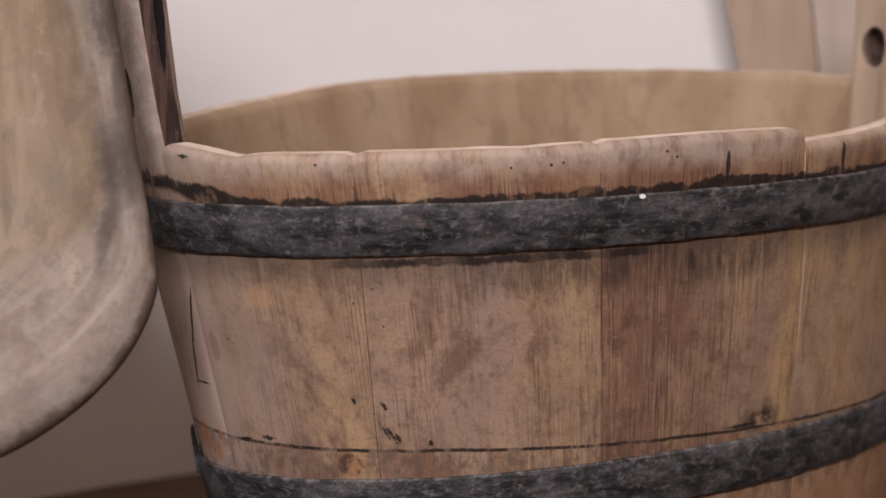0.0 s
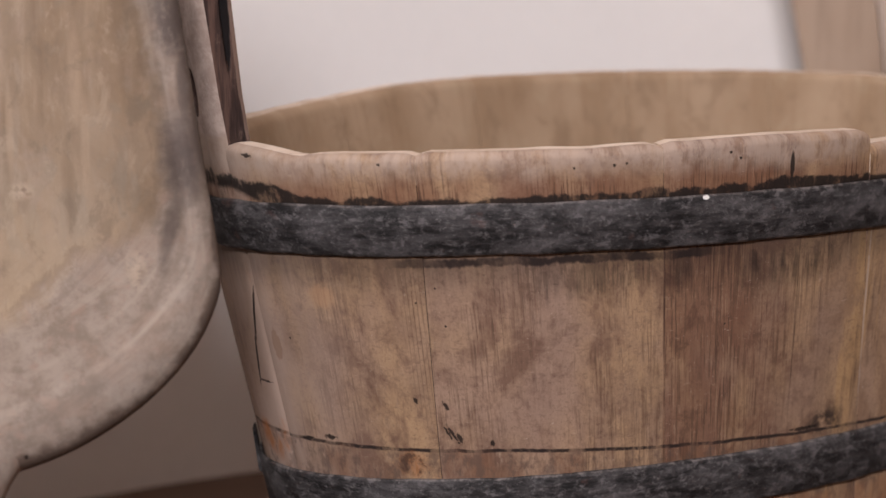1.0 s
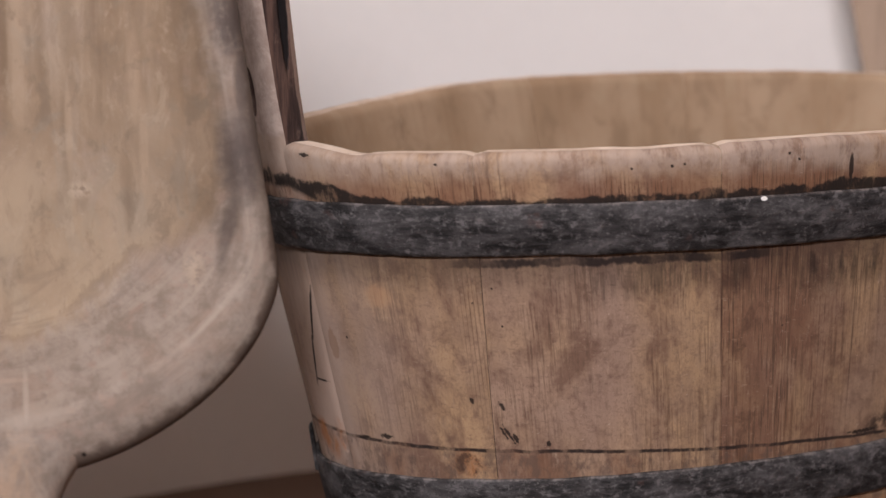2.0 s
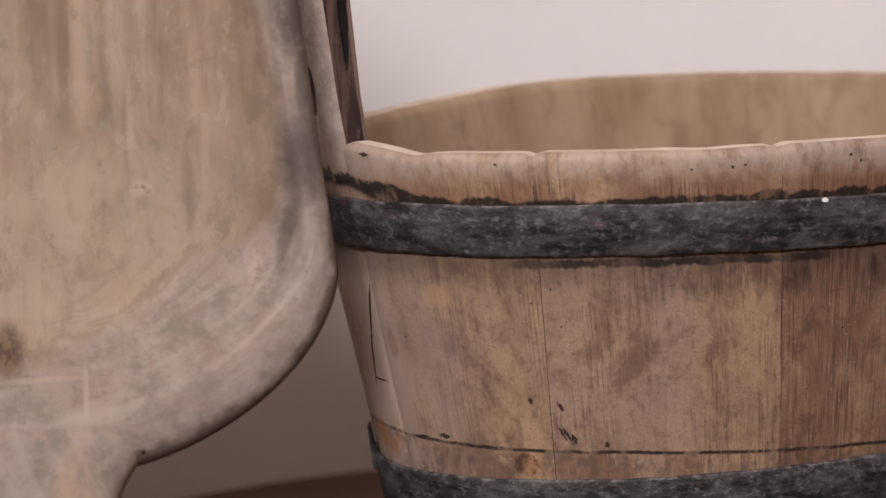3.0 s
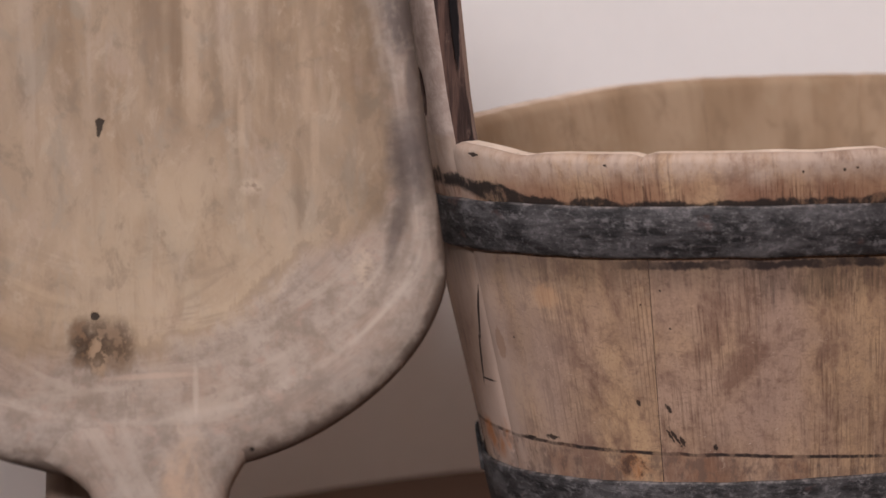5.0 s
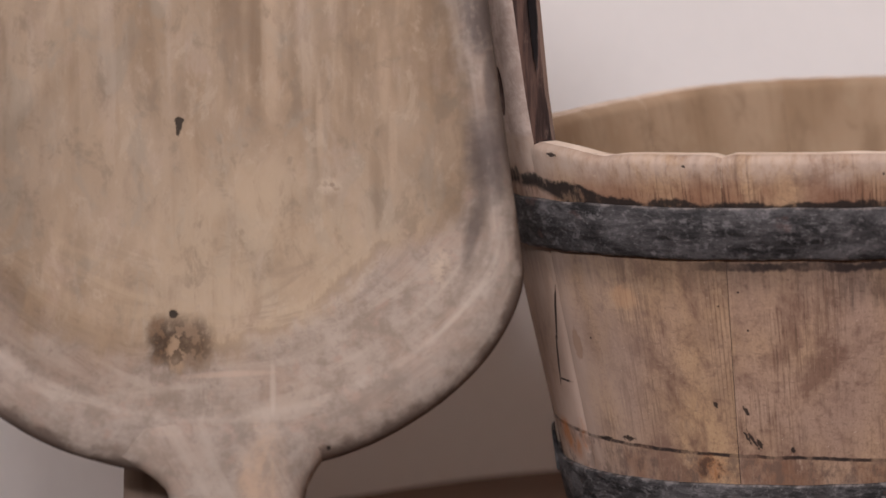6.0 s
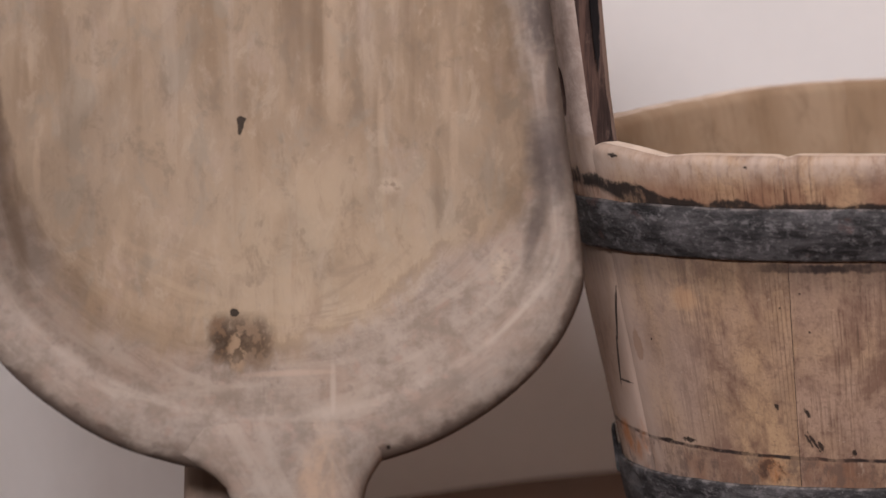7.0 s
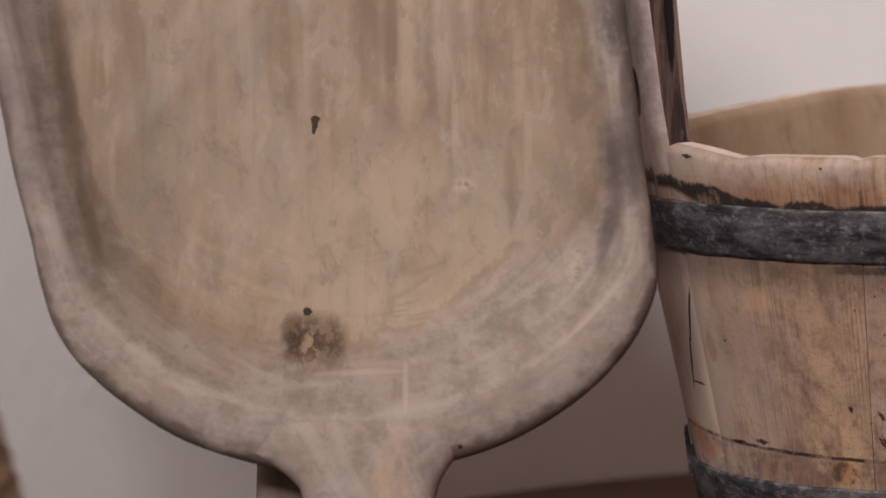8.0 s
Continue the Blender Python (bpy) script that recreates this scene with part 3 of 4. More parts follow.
# knots, chips and cracks on the staves: metres round the rim, height, half width, half height
HOOP_SPOT = (arc(251.7), 0.3405)
MARKS = [(arc(211.3), 0.2312, 0.0012, 0.0017, -0.3), (arc(215.7), 0.2125, 0.0010, 0.0040, -0.6), (arc(216.5), 0.2115, 0.0011, 0.0052, -0.6), (arc(217.4), 0.2095, 0.0016, 0.0030, -0.4), (arc(215.9), 0.2281, 0.0012, 0.0026, -0.5),
         (arc(222.3), 0.2064, 0.0015, 0.0016, 0.0), (arc(180.0), 0.2700, 0.0011, 0.017, 0.30), (arc(177.2), 0.2430, 0.0012, 0.017, 0.26),
         (arc(178.4), 0.2312, 0.0070, 0.0007, 0.0), (arc(194.0), 0.2056, 0.0040, 0.0014, 0.0), (arc(188.5), 0.2030, 0.0050, 0.0011, 0.0),
         (arc(263.9), 0.3535, 0.0016, 0.0080, 0.0), (arc(284.2), 0.3500, 0.0017, 0.0085, 0.0), (arc(188.1), 0.3632, 0.0030, 0.0012, 0.0),
         (arc(210.8), 0.3623, 0.0008, 0.0008, 0.0), (arc(235.6), 0.3596, 0.0007, 0.0007, 0.0), (arc(240.5), 0.3605, 0.0008, 0.0008, 0.0), (arc(242.0), 0.3611, 0.0008, 0.0008, 0.0),
         (arc(255.2), 0.3640, 0.0008, 0.0008, 0.0), (arc(256.6), 0.3604, 0.0008, 0.0008, 0.0), (arc(213.4), 0.2870, 0.0007, 0.0008, 0.0),
         (arc(216.4), 0.2950, 0.0006, 0.0006, 0.0), (arc(217.3), 0.2741, 0.0006, 0.0006, 0.0), (arc(189.3), 0.2615, 0.0007, 0.0007, 0.0), (arc(255.1), 0.2670, 0.0007, 0.0007, 0.0),
         (arc(269.0), 0.1960, 0.0120, 0.0012, 0.0)]

MAT_WALL = plaster_material("warm_white_plaster", (0.84, 0.803, 0.772))
# for the unseen walls and ceiling: brown set to warm and weaken bounced light
MAT_BOUNCE = plaster_material("warm_bounce_plaster", (0.46, 0.312, 0.240))
MAT_FLOOR = floor_material()
MAT_STAVE, MAT_INNER, MAT_END, MAT_RIM, MAT_IRON = stave_material(), inner_wood_material(), end_wood_material(), rim_wood_material(), iron_material()
MAT_SCOOP = scoop_material()
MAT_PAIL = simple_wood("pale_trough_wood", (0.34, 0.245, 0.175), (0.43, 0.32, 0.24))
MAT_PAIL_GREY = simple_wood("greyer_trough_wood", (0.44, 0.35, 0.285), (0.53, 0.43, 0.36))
# darker wood that stands for the shaded side of the scoop's handle
MAT_HANDLE_SHADE = simple_wood("shaded_handle_wood", (0.15, 0.108, 0.083), (0.24, 0.175, 0.135))
MAT_GRIP = simple_wood("rubbed_grip_wood", (0.44, 0.33, 0.245), (0.55, 0.43, 0.325))
MAT_BAST = bast_material()

# ---- helpers for meshes ----


def mesh_object(name, verts, faces, mats, slots=None, uvs=None, smooth=True, parent=None, label=""):
    """uvs: name -> one (u, v) a vertex."""
    me = bpy.data.meshes.new(name)
    me.from_pydata([tuple(v) for v in verts], [], faces)
    for m in mats:
        me.materials.append(m)
    if slots is not None:
        me.polygons.foreach_set("material_index", slots)
    me.polygons.foreach_set("use_smooth", [smooth] * len(me.polygons))
    for layer, values in (uvs or {}).items():
        data = me.uv_layers.new(name=layer)
        for loop in me.loops:
            data.data[loop.index].uv = values[loop.vertex_index]
    bm = bmesh.new()
    bm.from_mesh(me)
    bmesh.ops.recalc_face_normals(bm, faces=bm.faces)
    bm.to_mesh(me)
    bm.free()
    if smooth:
        me.set_sharp_from_angle(angle=radians(48))
    ob = new(name, me)
    if parent:
        ob.parent = parent
    if label:
        tagged(ob, label)
    return ob


def box(name, lo, hi, mat, parent=None):
    v = [(x, y, z) for x in (lo[0], hi[0]) for y in (lo[1], hi[1]) for z in (lo[2], hi[2])]
    f = [(0, 1, 3, 2), (4, 6, 7, 5), (0, 4, 5, 1), (2, 3, 7, 6), (0, 2, 6, 4), (1, 5, 7, 3)]
    return mesh_object(name, v, f, [mat], smooth=False, parent=parent)


def thing(name, place, label, category, group=""):
    ob = new(name)
    ob.location = place
    return tagged(ob, label, category, group)


# ---- the room ----
WALL_Y = 1.93
CORNER, BEND, FAR_END = Vector((-0.18, WALL_Y)), Vector((-0.50, 1.64)), Vector((-2.116, -5.70))
for name, lo, hi, mat in (
        ("floor", (-2.3, -6, -0.1), (4, WALL_Y, 0), MAT_FLOOR),
        ("wall_south", (-2.236, -6.12, -0.1), (4, -6, 3.5), MAT_BOUNCE),
        ("wall_west", (-2.236, -6, -0.1), (-2.116, -5.70, 3.5), MAT_BOUNCE),
        ("wall_east", (4, -6.12, -0.1), (4.12, WALL_Y + 0.12, 3.5), MAT_BOUNCE),
        ("ceiling", (-2.3, -6.12, 3.5), (4.12, WALL_Y + 0.12, 3.6), MAT_BOUNCE)):
    tagged(box(name, lo, hi, mat), {"floor": "dull grey-brown boards under the wooden vessels", "ceiling": "unseen brown plaster ceiling, coloured to warm the bounced light"}.get(name, "unseen brown plastered wall, coloured to warm the bounced light"), name.split("_")[0], kind="structure")

# the wall behind turns in two soft curves towards the west
plan = [Vector((4, WALL_Y))]
for before, corner, after, reach in ((Vector((4, WALL_Y)), CORNER, BEND, (0.22, 0.26)), (CORNER, BEND, FAR_END, (0.12, 0.15))):
    a, c = corner + (before - corner).normalized() * reach[0], corner + (after - corner).normalized() * reach[1]
    for k in range(15):
        f = k / 14
        plan.append(a * (1 - f) ** 2 + corner * 2 * f * (1 - f) + c * f ** 2)
plan.append(FAR_END)
m = len(plan)
back = [q + (Vector((0, 0.12)) if k < m // 2 else Vector((-0.1172, 0.0258))) for k, q in enumerate(plan)]
verts = [(q.x, q.y, z) for z in (-0.1, 3.5) for q in plan + back]
faces = []
for k in range(m - 1):
    faces += [(k, k + 1, 2 * m + k + 1, 2 * m + k), (m + k + 1, m + k, 3 * m + k, 3 * m + k + 1), (k, m + k, m + k + 1, k + 1), (2 * m + k, 2 * m + k + 1, 3 * m + k + 1, 3 * m + k)]
faces += [(0, 2 * m, 3 * m, m), (m - 1, 2 * m - 1, 4 * m - 1, 3 * m - 1)]
tagged(mesh_object("wall_north", verts, faces, [MAT_WALL]), "unseen brown plastered wall, coloured to warm the bounced light with a softly curved corner", "wall", kind="structure")

# ---- the tub ----
tub = thing("oval_tub", (TUB_X, TUB_Y, 0), "old oval stave tub of worn brown wood with black iron hoops", "tub")


def stave(a0, a1, top, seed, lean0=0.0, lean1=0.0):
    """One stave between two angles; top(s) gives its height for s from 0 to 1 across it."""
    rng = random.Random(seed)
    nx = 22
    proud, gap, turn = rng.uniform(-0.0004, 0.0004), 0.02, 0.0058
    drops = [0, 0.0004, 0.0011, 0.0021, 0.0034, 0.0048, 0.007, 0.010, 0.015, 0.022, 0.032]
    nz = len(drops) - 1 + 22
    verts, g, h, w, faces, slots = [], [], [], [], [], []

    def put(deg, z, inset):
        verts.append(tub_point(deg, z, inset) - tub.location)
        g.append((arc(deg), z)), h.append((arc(deg), z - hoop_low(deg))), w.append((arc(deg), z - groove_z(deg)))

    rows = nz + 1
    for side in (0, 1):
        for i in range(nx + 1):
            s = i / nx
            edge = min(s, 1 - s) * (a1 - a0)
            round_off = 0.0006 * max(0, 1 - edge / 2.5) ** 2
            peak = top(s) - (0.0016 if a0 > 170 else 0.0003) * max(0, 1 - edge / 1.1) ** 2
            for j in range(rows):
                z = (peak - 0.032) * j / 22 if j < 22 else peak - drops[rows - 1 - j]
                d0, d1 = a0 + lean0 * (RIM - z), a1 + lean1 * (RIM - z)
                deg = d0 + gap + (d1 - d0 - 2 * gap) * s
                at = Vector((arc(deg) * 40, z * 9, seed))
                ridge = noise.noise(at) * 0.0008
                worn_edge = turn * (1 + 0.35 * noise.noise(Vector((arc(deg) * 60, seed, side))))
                drop = peak - z
                curl = worn_edge - math.sqrt(max(0.0, worn_edge ** 2 - (worn_edge - drop) ** 2)) if drop < worn_edge else 0.0
                if side == 0:
                    put(deg, z, round_off - proud + ridge + curl)
                else:
                    put(deg, z, THICK - curl)
    n = (nx + 1) * rows
    for i in range(nx):
        for j in range(nz):
            a = i * rows + j
            faces.append((a, a + rows, a + rows + 1, a + 1)), slots.append(0)
            faces.append((n + a, n + a + 1, n + a + rows + 1, n + a + rows)), slots.append(1)
        a = i * rows
        faces.append((a, n + a, n + a + rows, a + rows)), slots.append(1)
        a += nz
        faces.append((a, a + rows, n + a + rows, n + a)), slots.append(2)
    for i, rev in ((0, False), (nx, True)):
        for j in range(nz):
            a = i * rows + j
            faces.append((a, a + 1, n + a + 1, n + a)), slots.append(2 if j > nz - 9 else 3)
    return mesh_object("stave", verts, faces, [MAT_STAVE, MAT_INNER, MAT_RIM, MAT_END], slots, {"grain": g, "hoop": h, "groove": w}, parent=tub)


def worn(z0, z1, dip=0.0, seed=0):
    return lambda s: z0 + (z1 - z0) * s - dip * math.sin(math.pi * s) + 0.0007 * noise.noise(Vector((s * 5, seed, 0)))


def notched(z0, z1, seed):
    """A rim that falls away quickly, with a small step a third of the way along."""
    base = worn(z0, z1, 0.0012, seed)
    return lambda s: base(s) - 0.0022 * math.exp(-((s - 0.44) / 0.14) ** 2) + (0.0009 if s > 0.46 else 0.0)


STAVES = [(-5.5, 32, worn(0.3695, 0.3695, 0, 1), 0, 0), (32, 59, worn(0.3698, 0.3705, 0, 2), 0, 0), (59, 86, worn(0.3708, 0.3713, 0, 3), 0, 0),
          (86, 112, worn(0.3713, 0.3665, -0.001, 4), 0, 0), (112, 138, worn(0.3662, 0.362, 0, 5), 0, 0), (138, 161, worn(0.362, 0.364, 0, 6), 0, 0),
          (182.7, 215.8, notched(0.3688, 0.3672, 7), 0, -11), (215.8, 246.6, worn(0.3690, 0.3703, 0, 8), -11, 2), (246.6, 276.3, worn(0.3712, 0.3692, -0.0009, 9), 2, 16),
          (276.3, 310, worn(0.3605, 0.3640, 0.001, 10), 16, 10), (310, 334, worn(0.364, 0.368, 0, 11), 10, 0)]
for k, (a0, a1, top, lean0, lean1) in enumerate(STAVES):
    stave(a0, a1, top, k, lean0, lean1)


def ear_stave(a0, a1, hole_w, off, upright, thick):
    """A taller stave with a round grip hole above the rim: outer and inner skins joined round the hole."""
    top, hole_z, hole_r = 0.490, 0.3935, 0.0135
    mid, half = (a0 + a1) / 2, (a1 - a0) / 2 - 0.1
    width = (arc(a1) - arc(a0)) / 2
    verts, g, h, w, across, faces, slots = [], [], [], [], [], [], []

    def put(s, z, inset):
        # s: -1 to 1 across; the sides draw in a little towards the rounded top
        deg = mid + half * s
        verts.append(tub_point(deg, z, inset + (upright if inset > thick / 2 else upright * 0.65) * max(0.0, z - RIM)) - tub.location)
        across.append((1.0 if inset > thick / 2 else 0.0, z))
        g.append((arc(deg), z)), h.append((arc(deg), z - hoop_low(deg))), w.append((arc(deg), z - groove_z(deg)))

    # rings round the hole, from the hole's edge to the stave's outline
    rings, count = 7, 48
    base = 0.0
    for inset in (0.0, thick):
        for r in range(rings + 1):
            f = r / rings
            for k in range(count):
                t = 2 * math.pi * k / count
                cx, cz = math.cos(t), math.sin(t)
                hx, hz = off + cx * hole_w / width, hole_z + cz * hole_r
                m = max(abs(cx), abs(cz))
                ox, oz = cx / m, cz / m
                ez = hole_z + (top - hole_z) * oz if oz > 0 else hole_z + (hole_z - base) * oz
                if oz > 0:
                    ez -= 0.022 * abs(ox) ** 3 * oz
                wide = 1 - 0.02 * max(0, (ez - RIM) / 0.1)
                ex = ox * wide
                soft = 0.003 * (f ** 8 + (1 - f) ** 8 * 0.5)
                put(hx + (ex - hx) * f, hz + (ez - hz) * f, inset + (soft if inset == 0 else -soft))
    n = (rings + 1) * count
    for r in range(rings):
        for k in range(count):
            a, b = r * count + k, r * count + (k + 1) % count
            faces.append((a, b, b + count, a + count)), slots.append(0)
            faces.append((n + a, n + a + count, n + b + count, n + b)), slots.append(4)
    for r in (0, rings):
        for k in range(count):
            a, b = r * count + k, r * count + (k + 1) % count
            faces.append((a, n + a, n + b, b)), slots.append(3)
    return mesh_object("ear_stave", verts, faces, [MAT_STAVE, MAT_INNER, MAT_RIM, MAT_END, MAT_GRIP], slots, {"grain": g, "hoop": h, "groove": w, "across": across}, parent=tub,
                       label="taller stave with a round grip hole")


ear_stave(161, 182.7, 0.0042, 0.28, 0.13, 0.0200)
ear_stave(334, 354.5, 0.0190, 0.12, 0.0, 0.0245)


def hoop(name, top, height, seed):
    verts, g, band, faces = [], [], [], []
    count, prof = 240, [(0.0, 0.0), (0.0, 1.0), (0.0016, 1.0), (0.0030, 0.94), (0.0032, 0.5), (0.0030, 0.06), (0.0016, 0.0)]
    for k in range(count):
        deg = 360 * k / count
        wob = 0.0007 * noise.noise(Vector((math.cos(radians(deg)) * 9, math.sin(radians(deg)) * 9, seed)))
        wob2 = 0.0003 * noise.noise(Vector((math.cos(radians(deg)) * 14, math.sin(radians(deg)) * 14, seed + 5)))
        for out, f in prof:
            z = top(deg) + wob - (1 - f) * (height + wob2)
            dent = 0.0005 * noise.noise(Vector((math.cos(radians(deg)) * 30, math.sin(radians(deg)) * 30, f * 2 + seed)))
            verts.append(tub_point(deg, z, -out - 0.0006 - dent * (out > 0)) - tub.location)
            g.append((arc(deg), z)), band.append((0, f))
    m = len(prof)
    for k in range(count):
        for j in range(m):
            a, b = k * m + j, k * m + (j + 1) % m
            c, d = (k + 1) % count * m + j, (k + 1) % count * m + (j + 1) % m
            faces.append((a, c, d, b))
    return mesh_object(name, verts, faces, [MAT_IRON], uvs={"grain": g, "band": band}, parent=tub, label="dull black iron hoop with grey wear")


hoop("hoop", hoop_top, 0.0280, 1)
low_hoop = hoop("hoop", lambda deg: 0.1795 + 0.009 * math.cos(radians(deg - 262)), 0.031, 2)


def hoop_lap(parent):
    """The free end of the lower hoop, standing a little off the wood."""
    verts, g, faces = [], [], []
    for k in range(9):
        deg = 157 + 6.5 * k / 8
        for out, z in ((0.0020, 0.166), (0.0010, 0.1915), (0.0026, 0.1905), (0.0048, 0.167)):
            verts.append(tub_point(deg, z, -out - 0.0010 * k / 8) - tub.location), g.append((arc(deg), z))
    for k in range(8):
        for j in range(4):
            a, b = k * 4 + j, k * 4 + (j + 1) % 4
            faces.append((a, a + 4, b + 4, b))
    faces += [(0, 1, 2, 3), (35, 34, 33, 32)]
    mesh_object("hoop_end", verts, faces, [MAT_IRON], uvs={"grain": g, "band": [(0, 0.5)] * len(g)}, parent=parent)


hoop_lap(low_hoop)


def tub_bottom():
    verts, faces = [], []
    for z in (0.03, 0.05):
        for k in range(64):
            verts.append(tub_point(360 * k / 64, z, THICK * 0.9) - tub.location)
    faces = [tuple(range(63, -1, -1)), tuple(range(64, 128))] + [(k, (k + 1) % 64, 64 + (k + 1) % 64, 64 + k) for k in range(64)]
    mesh_object("bottom_board", verts, faces, [MAT_PAIL], smooth=False, parent=tub)


tub_bottom()

# ---- the wooden scoop, standing on its handle and leaning back ----
SCOOP_AT = Vector((-0.29266, 1.06585, 0.33912))
SCOOP_AZ, SCOOP_LEAN = 15.354, 10.0
scoop_frame = Matrix.Translation(SCOOP_AT) @ pose(0, 0, 0, 0, 0, SCOOP_AZ) @ pose(0, 0, 0, -SCOOP_LEAN, 0, 0)
scoop = thing("wooden_scoop", (0, 0, 0), "large hollowed bleached wooden scoop standing upright on its handle", "scoop")
scoop.matrix_world = scoop_frame


def scoop_half(v):
    """Half the scoop's width at the height v along it."""
    w = 0.1554 + 0.05 * max(0.0, v + 0.015)
    if v < -0.015:
        w *= max(0.0, 1 - ((-0.015 - v) / 0.1105) ** 2.0) ** 0.54
    if v > 0.24:
        w *= max(0.0, 1 - ((v - 0.24) / 0.12) ** 2.2) ** (1 / 2.2)
    return w


def scoop_axis(v):
    return 0.0034 - 0.165 * max(0.0, v + 0.03)


def scoop_bowl():
    # outline: right side up from the lowest point, over the top, down the left side
    lo, hi, count = -0.1255, 0.36, 80
    outline = []
    for sign in (1, -1):
        for k in range(count):
            t = k / count
            f = (1 - math.cos(math.pi * t)) / 2
            v = lo + (hi - lo) * f if sign > 0 else hi - (hi - lo) * f
            outline.append((scoop_axis(v) + sign * scoop_half(v), v))
    cu, cv = -0.020, 0.085 + 0.06
    # rings: share of the way out, depth behind the lip's plane
    prof = [(0.0, 0.058), (0.2, 0.0578), (0.4, 0.057), (0.55, 0.0555), (0.66, 0.0545), (0.715, 0.0535), (0.74, 0.0520), (0.752, 0.0495), (0.764, 0.0455), (0.785, 0.037), (0.815, 0.0265), (0.845, 0.0155), (0.868, 0.0065),
            (0.880, 0.0015), (0.895, -0.0008), (0.91, -0.0016), (0.935, -0.0014), (0.96, 0.0002), (0.98, 0.003), (0.993, 0.0075), (1.0, 0.014), (0.997, 0.022), (0.97, 0.034), (0.9, 0.058), (0.75, 0.080), (0.5, 0.094), (0.25, 0.099), (0.0, 0.10)]
    verts, g, lip, faces = [], [], [], []
    m = len(outline)
    for r, (k, depth) in enumerate(prof):
        for i, (u, v) in enumerate(outline):
            rise = min(1.0, max(0.0, (v + 0.085) / 0.08))
            kk = 1 - (1 - k) * (1 - 0.15 * rise * (1 - max(0.0, (0.72 - k) / 0.72))) if r < 20 else k
            uu, vv = cu + (u - cu) * kk, cv + (v - cv) * kk
            bumpy = 0.0020 * noise.noise(Vector((uu * 22, vv * 16, r > 20))) + 0.0009 * noise.noise(Vector((uu * 60, vv * 45, 3)))
            side = 0.0016 * noise.noise(Vector((u * 18, v * 18, 7))) if k > 0.8 else 0
            # the trough rises gently towards its sides
            hollow = depth * (1 - 0.42 * rise * min(1.0, k / 0.74) ** 2) if r < 14 else depth
            verts.append((uu + side, hollow + bumpy, vv + side))
            g.append((uu, vv)), lip.append((k if r < 20 else 1.0, 0.55 * i / m if r < 20 else 0.55 * i / m + 2))
    for r in range(len(prof) - 1):
        for i in range(m):
            j = (i + 1) % m
            faces.append((r * m + i, r * m + j, r * m + m + j, r * m + m + i))
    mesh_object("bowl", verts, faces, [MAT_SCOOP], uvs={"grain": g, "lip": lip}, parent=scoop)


scoop_bowl()


def scoop_handle():
    """A thick handle, wider behind than in front, flaring out into the bowl's lip."""
    verts, g, lip, faces = [], [], [], []
    foot = -SCOOP_AT.z / math.cos(radians(SCOOP_LEAN))
    levels = [-0.086, -0.090, -0.094, -0.098, -0.103, -0.108, -0.112, -0.116, -0.120, -0.125, -0.130, -0.136, -0.145, -0.17, -0.20, -0.25, -0.30, foot + 0.016]
    count = 28
    for v in levels:
        f = min(1.15, max(0.0, (v + 0.1345) / 0.0195))
        sink = max(0.0, (v + 0.1) / 0.014)
        left, right = -0.0233 - 0.0225 * f ** 1.6, 0.0452 + 0.0115 * f ** 1.4
        back_left = left + 0.004
        front, back = -0.0030 + 0.022 * sink ** 1.5, 0.062
        for k in range(count):
            t = 2 * math.pi * k / count
            c, s = math.cos(t), math.sin(t)
            c, s = math.copysign(abs(c) ** 0.45, c), math.copysign(abs(s) ** 0.45, s)
            d = (s + 1) / 2
            l = left + (back_left - left) * d
            u = (l + right) / 2 + (right - l) / 2 * c
            y = front + (back - front) * d
            bumpy = 0.0012 * noise.noise(Vector((u * 30, v * 25, y * 30)))
            verts.append((u, y + bumpy, v)), g.append((u + y * 0.5, v)), lip.append((0.93 + 0.2 * v, u * 2.2 + v * 1.1))
    # the foot is cut level with the floor
    m = count
    slope = math.tan(radians(SCOOP_LEAN))
    last = len(verts) - m
    for k in range(m):
        u, y, v = verts[last + k]
        verts[last + k] = (u, y, foot + slope * y)
    for r in range(len(levels) - 1):
        for i in range(m):
            j = (i + 1) % m
            faces.append((r * m + i, r * m + j, r * m + m + j, r * m + m + i))
    faces.append(tuple(range(m))), faces.append(tuple(range(last + m - 1, last - 1, -1)))
    mesh_object("handle", verts, faces, [MAT_SCOOP], uvs={"grain": g, "lip": lip}, parent=scoop)


scoop_handle()


def scoop_handle_back():
    """The handle's back, down to the floor: added, with shade put into its colour."""
    verts, g, lip, faces = [], [], [], []
    foot = -SCOOP_AT.z / math.cos(radians(SCOOP_LEAN))
    slope = math.tan(radians(SCOOP_LEAN))
    levels, count = [-0.095, -0.12, -0.15, -0.20, -0.26, -0.31, None], 20
    for v in levels:
        for k in range(count):
            t = 2 * math.pi * k / count
            c, s = math.cos(t), math.sin(t)
            c, s = math.copysign(abs(c) ** 0.35, c), math.copysign(abs(s) ** 0.35, s)
            u, y = -0.007 + 0.0405 * c, 0.085 + 0.024 * s
            z = foot + slope * y if v is None else v
            u += 0.0012 * noise.noise(Vector((u * 30, z * 20, 4)))
            verts.append((u, y, z))
    m = count
    for r in range(len(levels) - 1):
        for i in range(m):
            j = (i + 1) % m
            faces.append((r * m + i, r * m + j, r * m + m + j, r * m + m + i))
    last = len(verts) - m
    faces.append(tuple(range(m))), faces.append(tuple(range(last + m - 1, last - 1, -1)))
    mesh_object("handle_back", verts, faces, [MAT_HANDLE_SHADE], parent=scoop, label="back of the handle, darkened to stand for its shaded side")


scoop_handle_back()

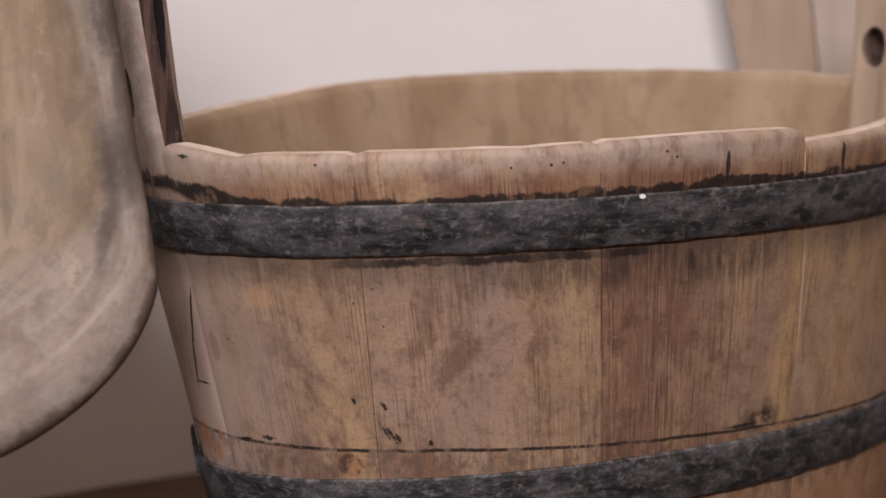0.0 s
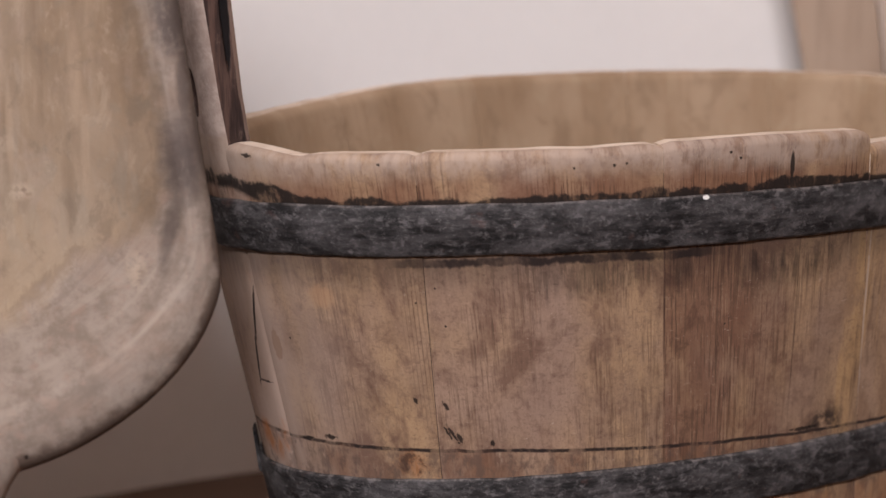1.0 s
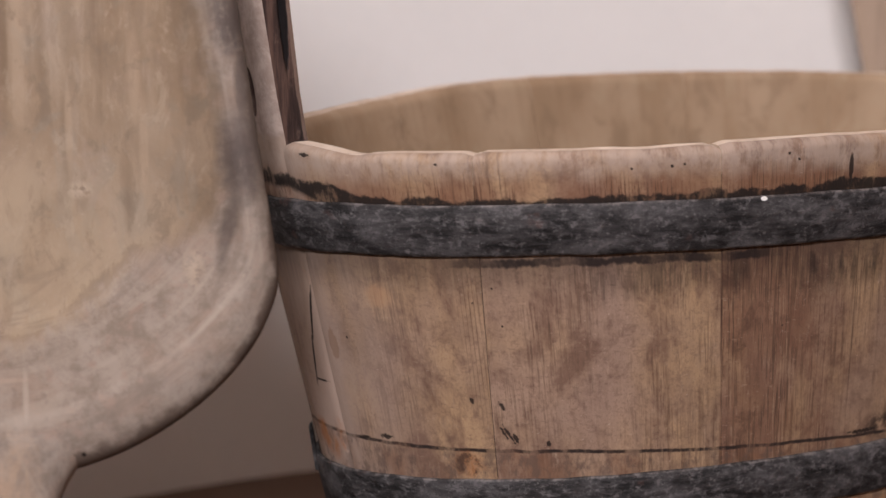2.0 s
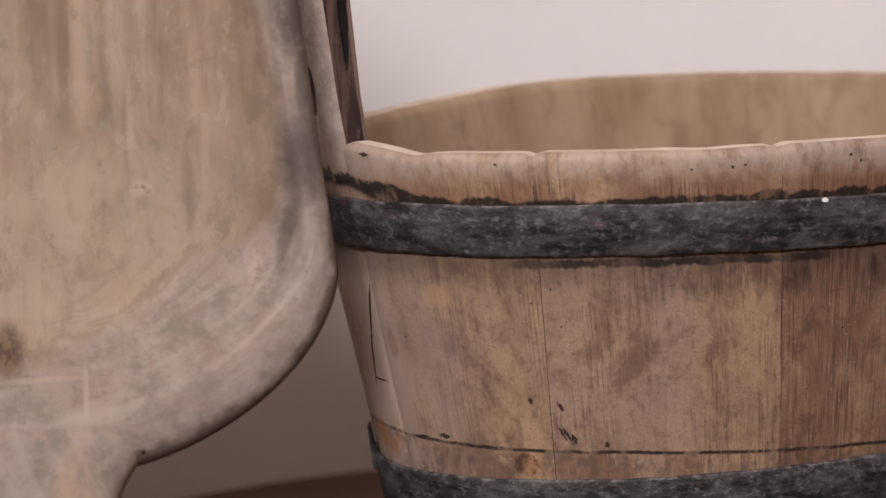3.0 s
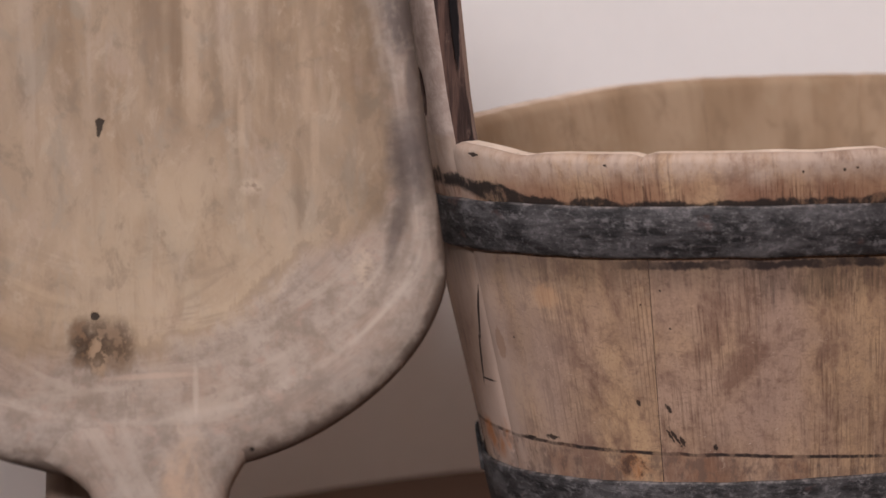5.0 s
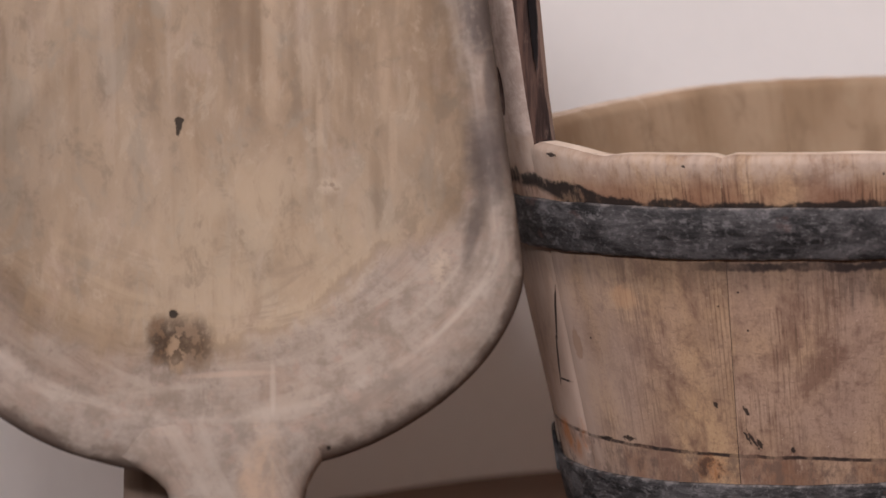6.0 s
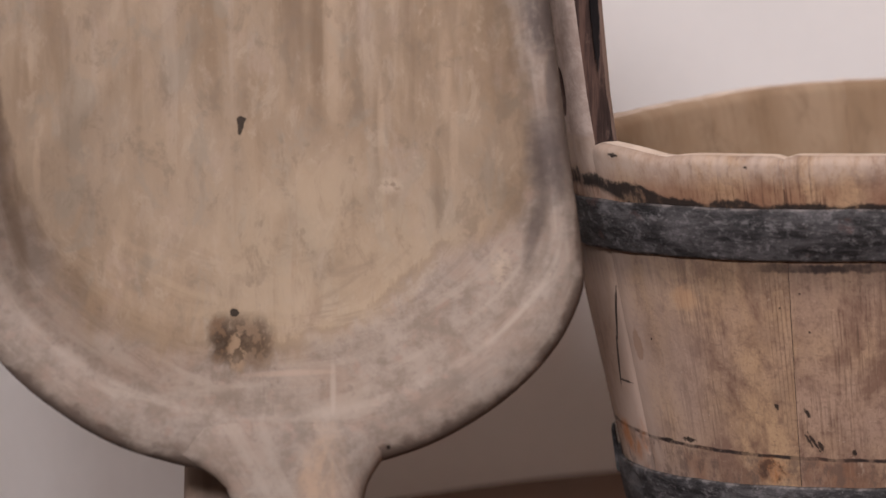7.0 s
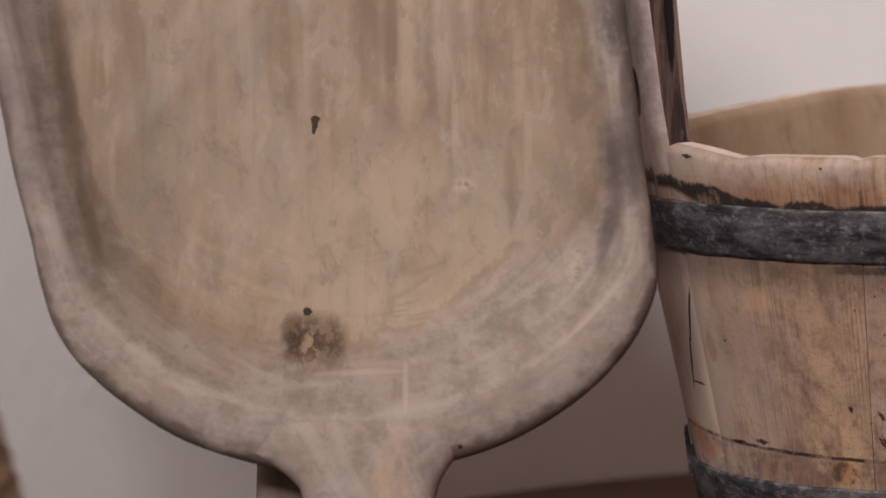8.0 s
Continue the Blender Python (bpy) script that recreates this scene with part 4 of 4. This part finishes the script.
# ---- a pale board trough behind the tub ----
trough = thing("wooden_trough", (0.0, 0.0, 0), "tall pale flared wooden trough of upright boards behind the tub", "trough")
TROUGH_HIGH, TROUGH_HALF, FLARE = 0.52, 0.1085, 0.207
trough.matrix_world = pose(0.4225, 1.829, 0, 0, 0, -9)


def trough_board(s0, s1, y0, y1, mat, high):
    """One upright board between two shares of the width, from -1 to 1, that widens with the trough."""
    verts, faces = [], []
    for z in (0.0, 0.13, 0.26, 0.39, high - 0.003, high):
        half = TROUGH_HALF + FLARE * z
        x0, x1 = s0 * half + 0.0008, s1 * half - 0.0008
        soft = 0.003 if z == high else 0.0
        warp = 0.0012 * noise.noise(Vector((s0 * 4, z * 5, 2)))
        verts += [(x0 + soft, y0 + soft + warp, z), (x0 + 0.002, y0 + warp, z), (x1 - 0.002, y0 + warp, z), (x1 - soft, y0 + soft + warp, z), (x1 - soft, y1, z), (x0 + soft, y1, z)]
    for j in range(5):
        for i in range(6):
            p, q = j * 6 + i, j * 6 + (i + 1) % 6
            faces.append((p, q, q + 6, p + 6))
    faces += [(5, 4, 3, 2, 1, 0), (30, 31, 32, 33, 34, 35)]
    mesh_object("board", verts, faces, [mat], smooth=False, parent=trough)


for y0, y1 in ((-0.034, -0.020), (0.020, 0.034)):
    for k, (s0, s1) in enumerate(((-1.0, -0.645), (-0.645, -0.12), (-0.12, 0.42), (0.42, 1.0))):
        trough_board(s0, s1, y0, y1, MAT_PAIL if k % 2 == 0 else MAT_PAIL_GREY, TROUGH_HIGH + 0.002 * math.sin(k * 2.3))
for s0, s1 in ((-1.0, -0.91), (0.91, 1.0)):
    trough_board(s0, s1, -0.0198, 0.0198, MAT_PAIL, TROUGH_HIGH - 0.004)
box("bottom", (-0.098, -0.0198, 0.012), (0.098, 0.0198, 0.026), MAT_PAIL, parent=trough)

# ---- a coiled bast basket at the edge ----
basket = thing("bast_basket", (-0.436, 0.671, 0), "brown conical basket of braided bast coils", "basket")


def coil(k):
    """One ring of plaited bast."""
    z = 0.0065 + k * 0.0108
    r = 0.1965 - 0.25 * z
    verts, faces = [], []
    count, ring = 200, 7
    for i in range(count):
        t = 2 * math.pi * i / count
        twist = 1 + 0.22 * abs(math.sin(t * r / 0.0075 + k * 1.7))
        for j in range(ring):
            p = 2 * math.pi * j / ring
            d = 0.0060 * twist
            verts.append(((r + d * math.cos(p)) * math.cos(t), (r + d * math.cos(p)) * math.sin(t), max(0.0, z + d * math.sin(p))))
    for i in range(count):
        for j in range(ring):
            a, b = i * ring + j, i * ring + (j + 1) % ring
            c, d = (i + 1) % count * ring + j, (i + 1) % count * ring + (j + 1) % ring
            faces.append((a, b, d, c))
    mesh_object("coil", verts, faces, [MAT_BAST], parent=basket)


for k in range(34):
    coil(k)
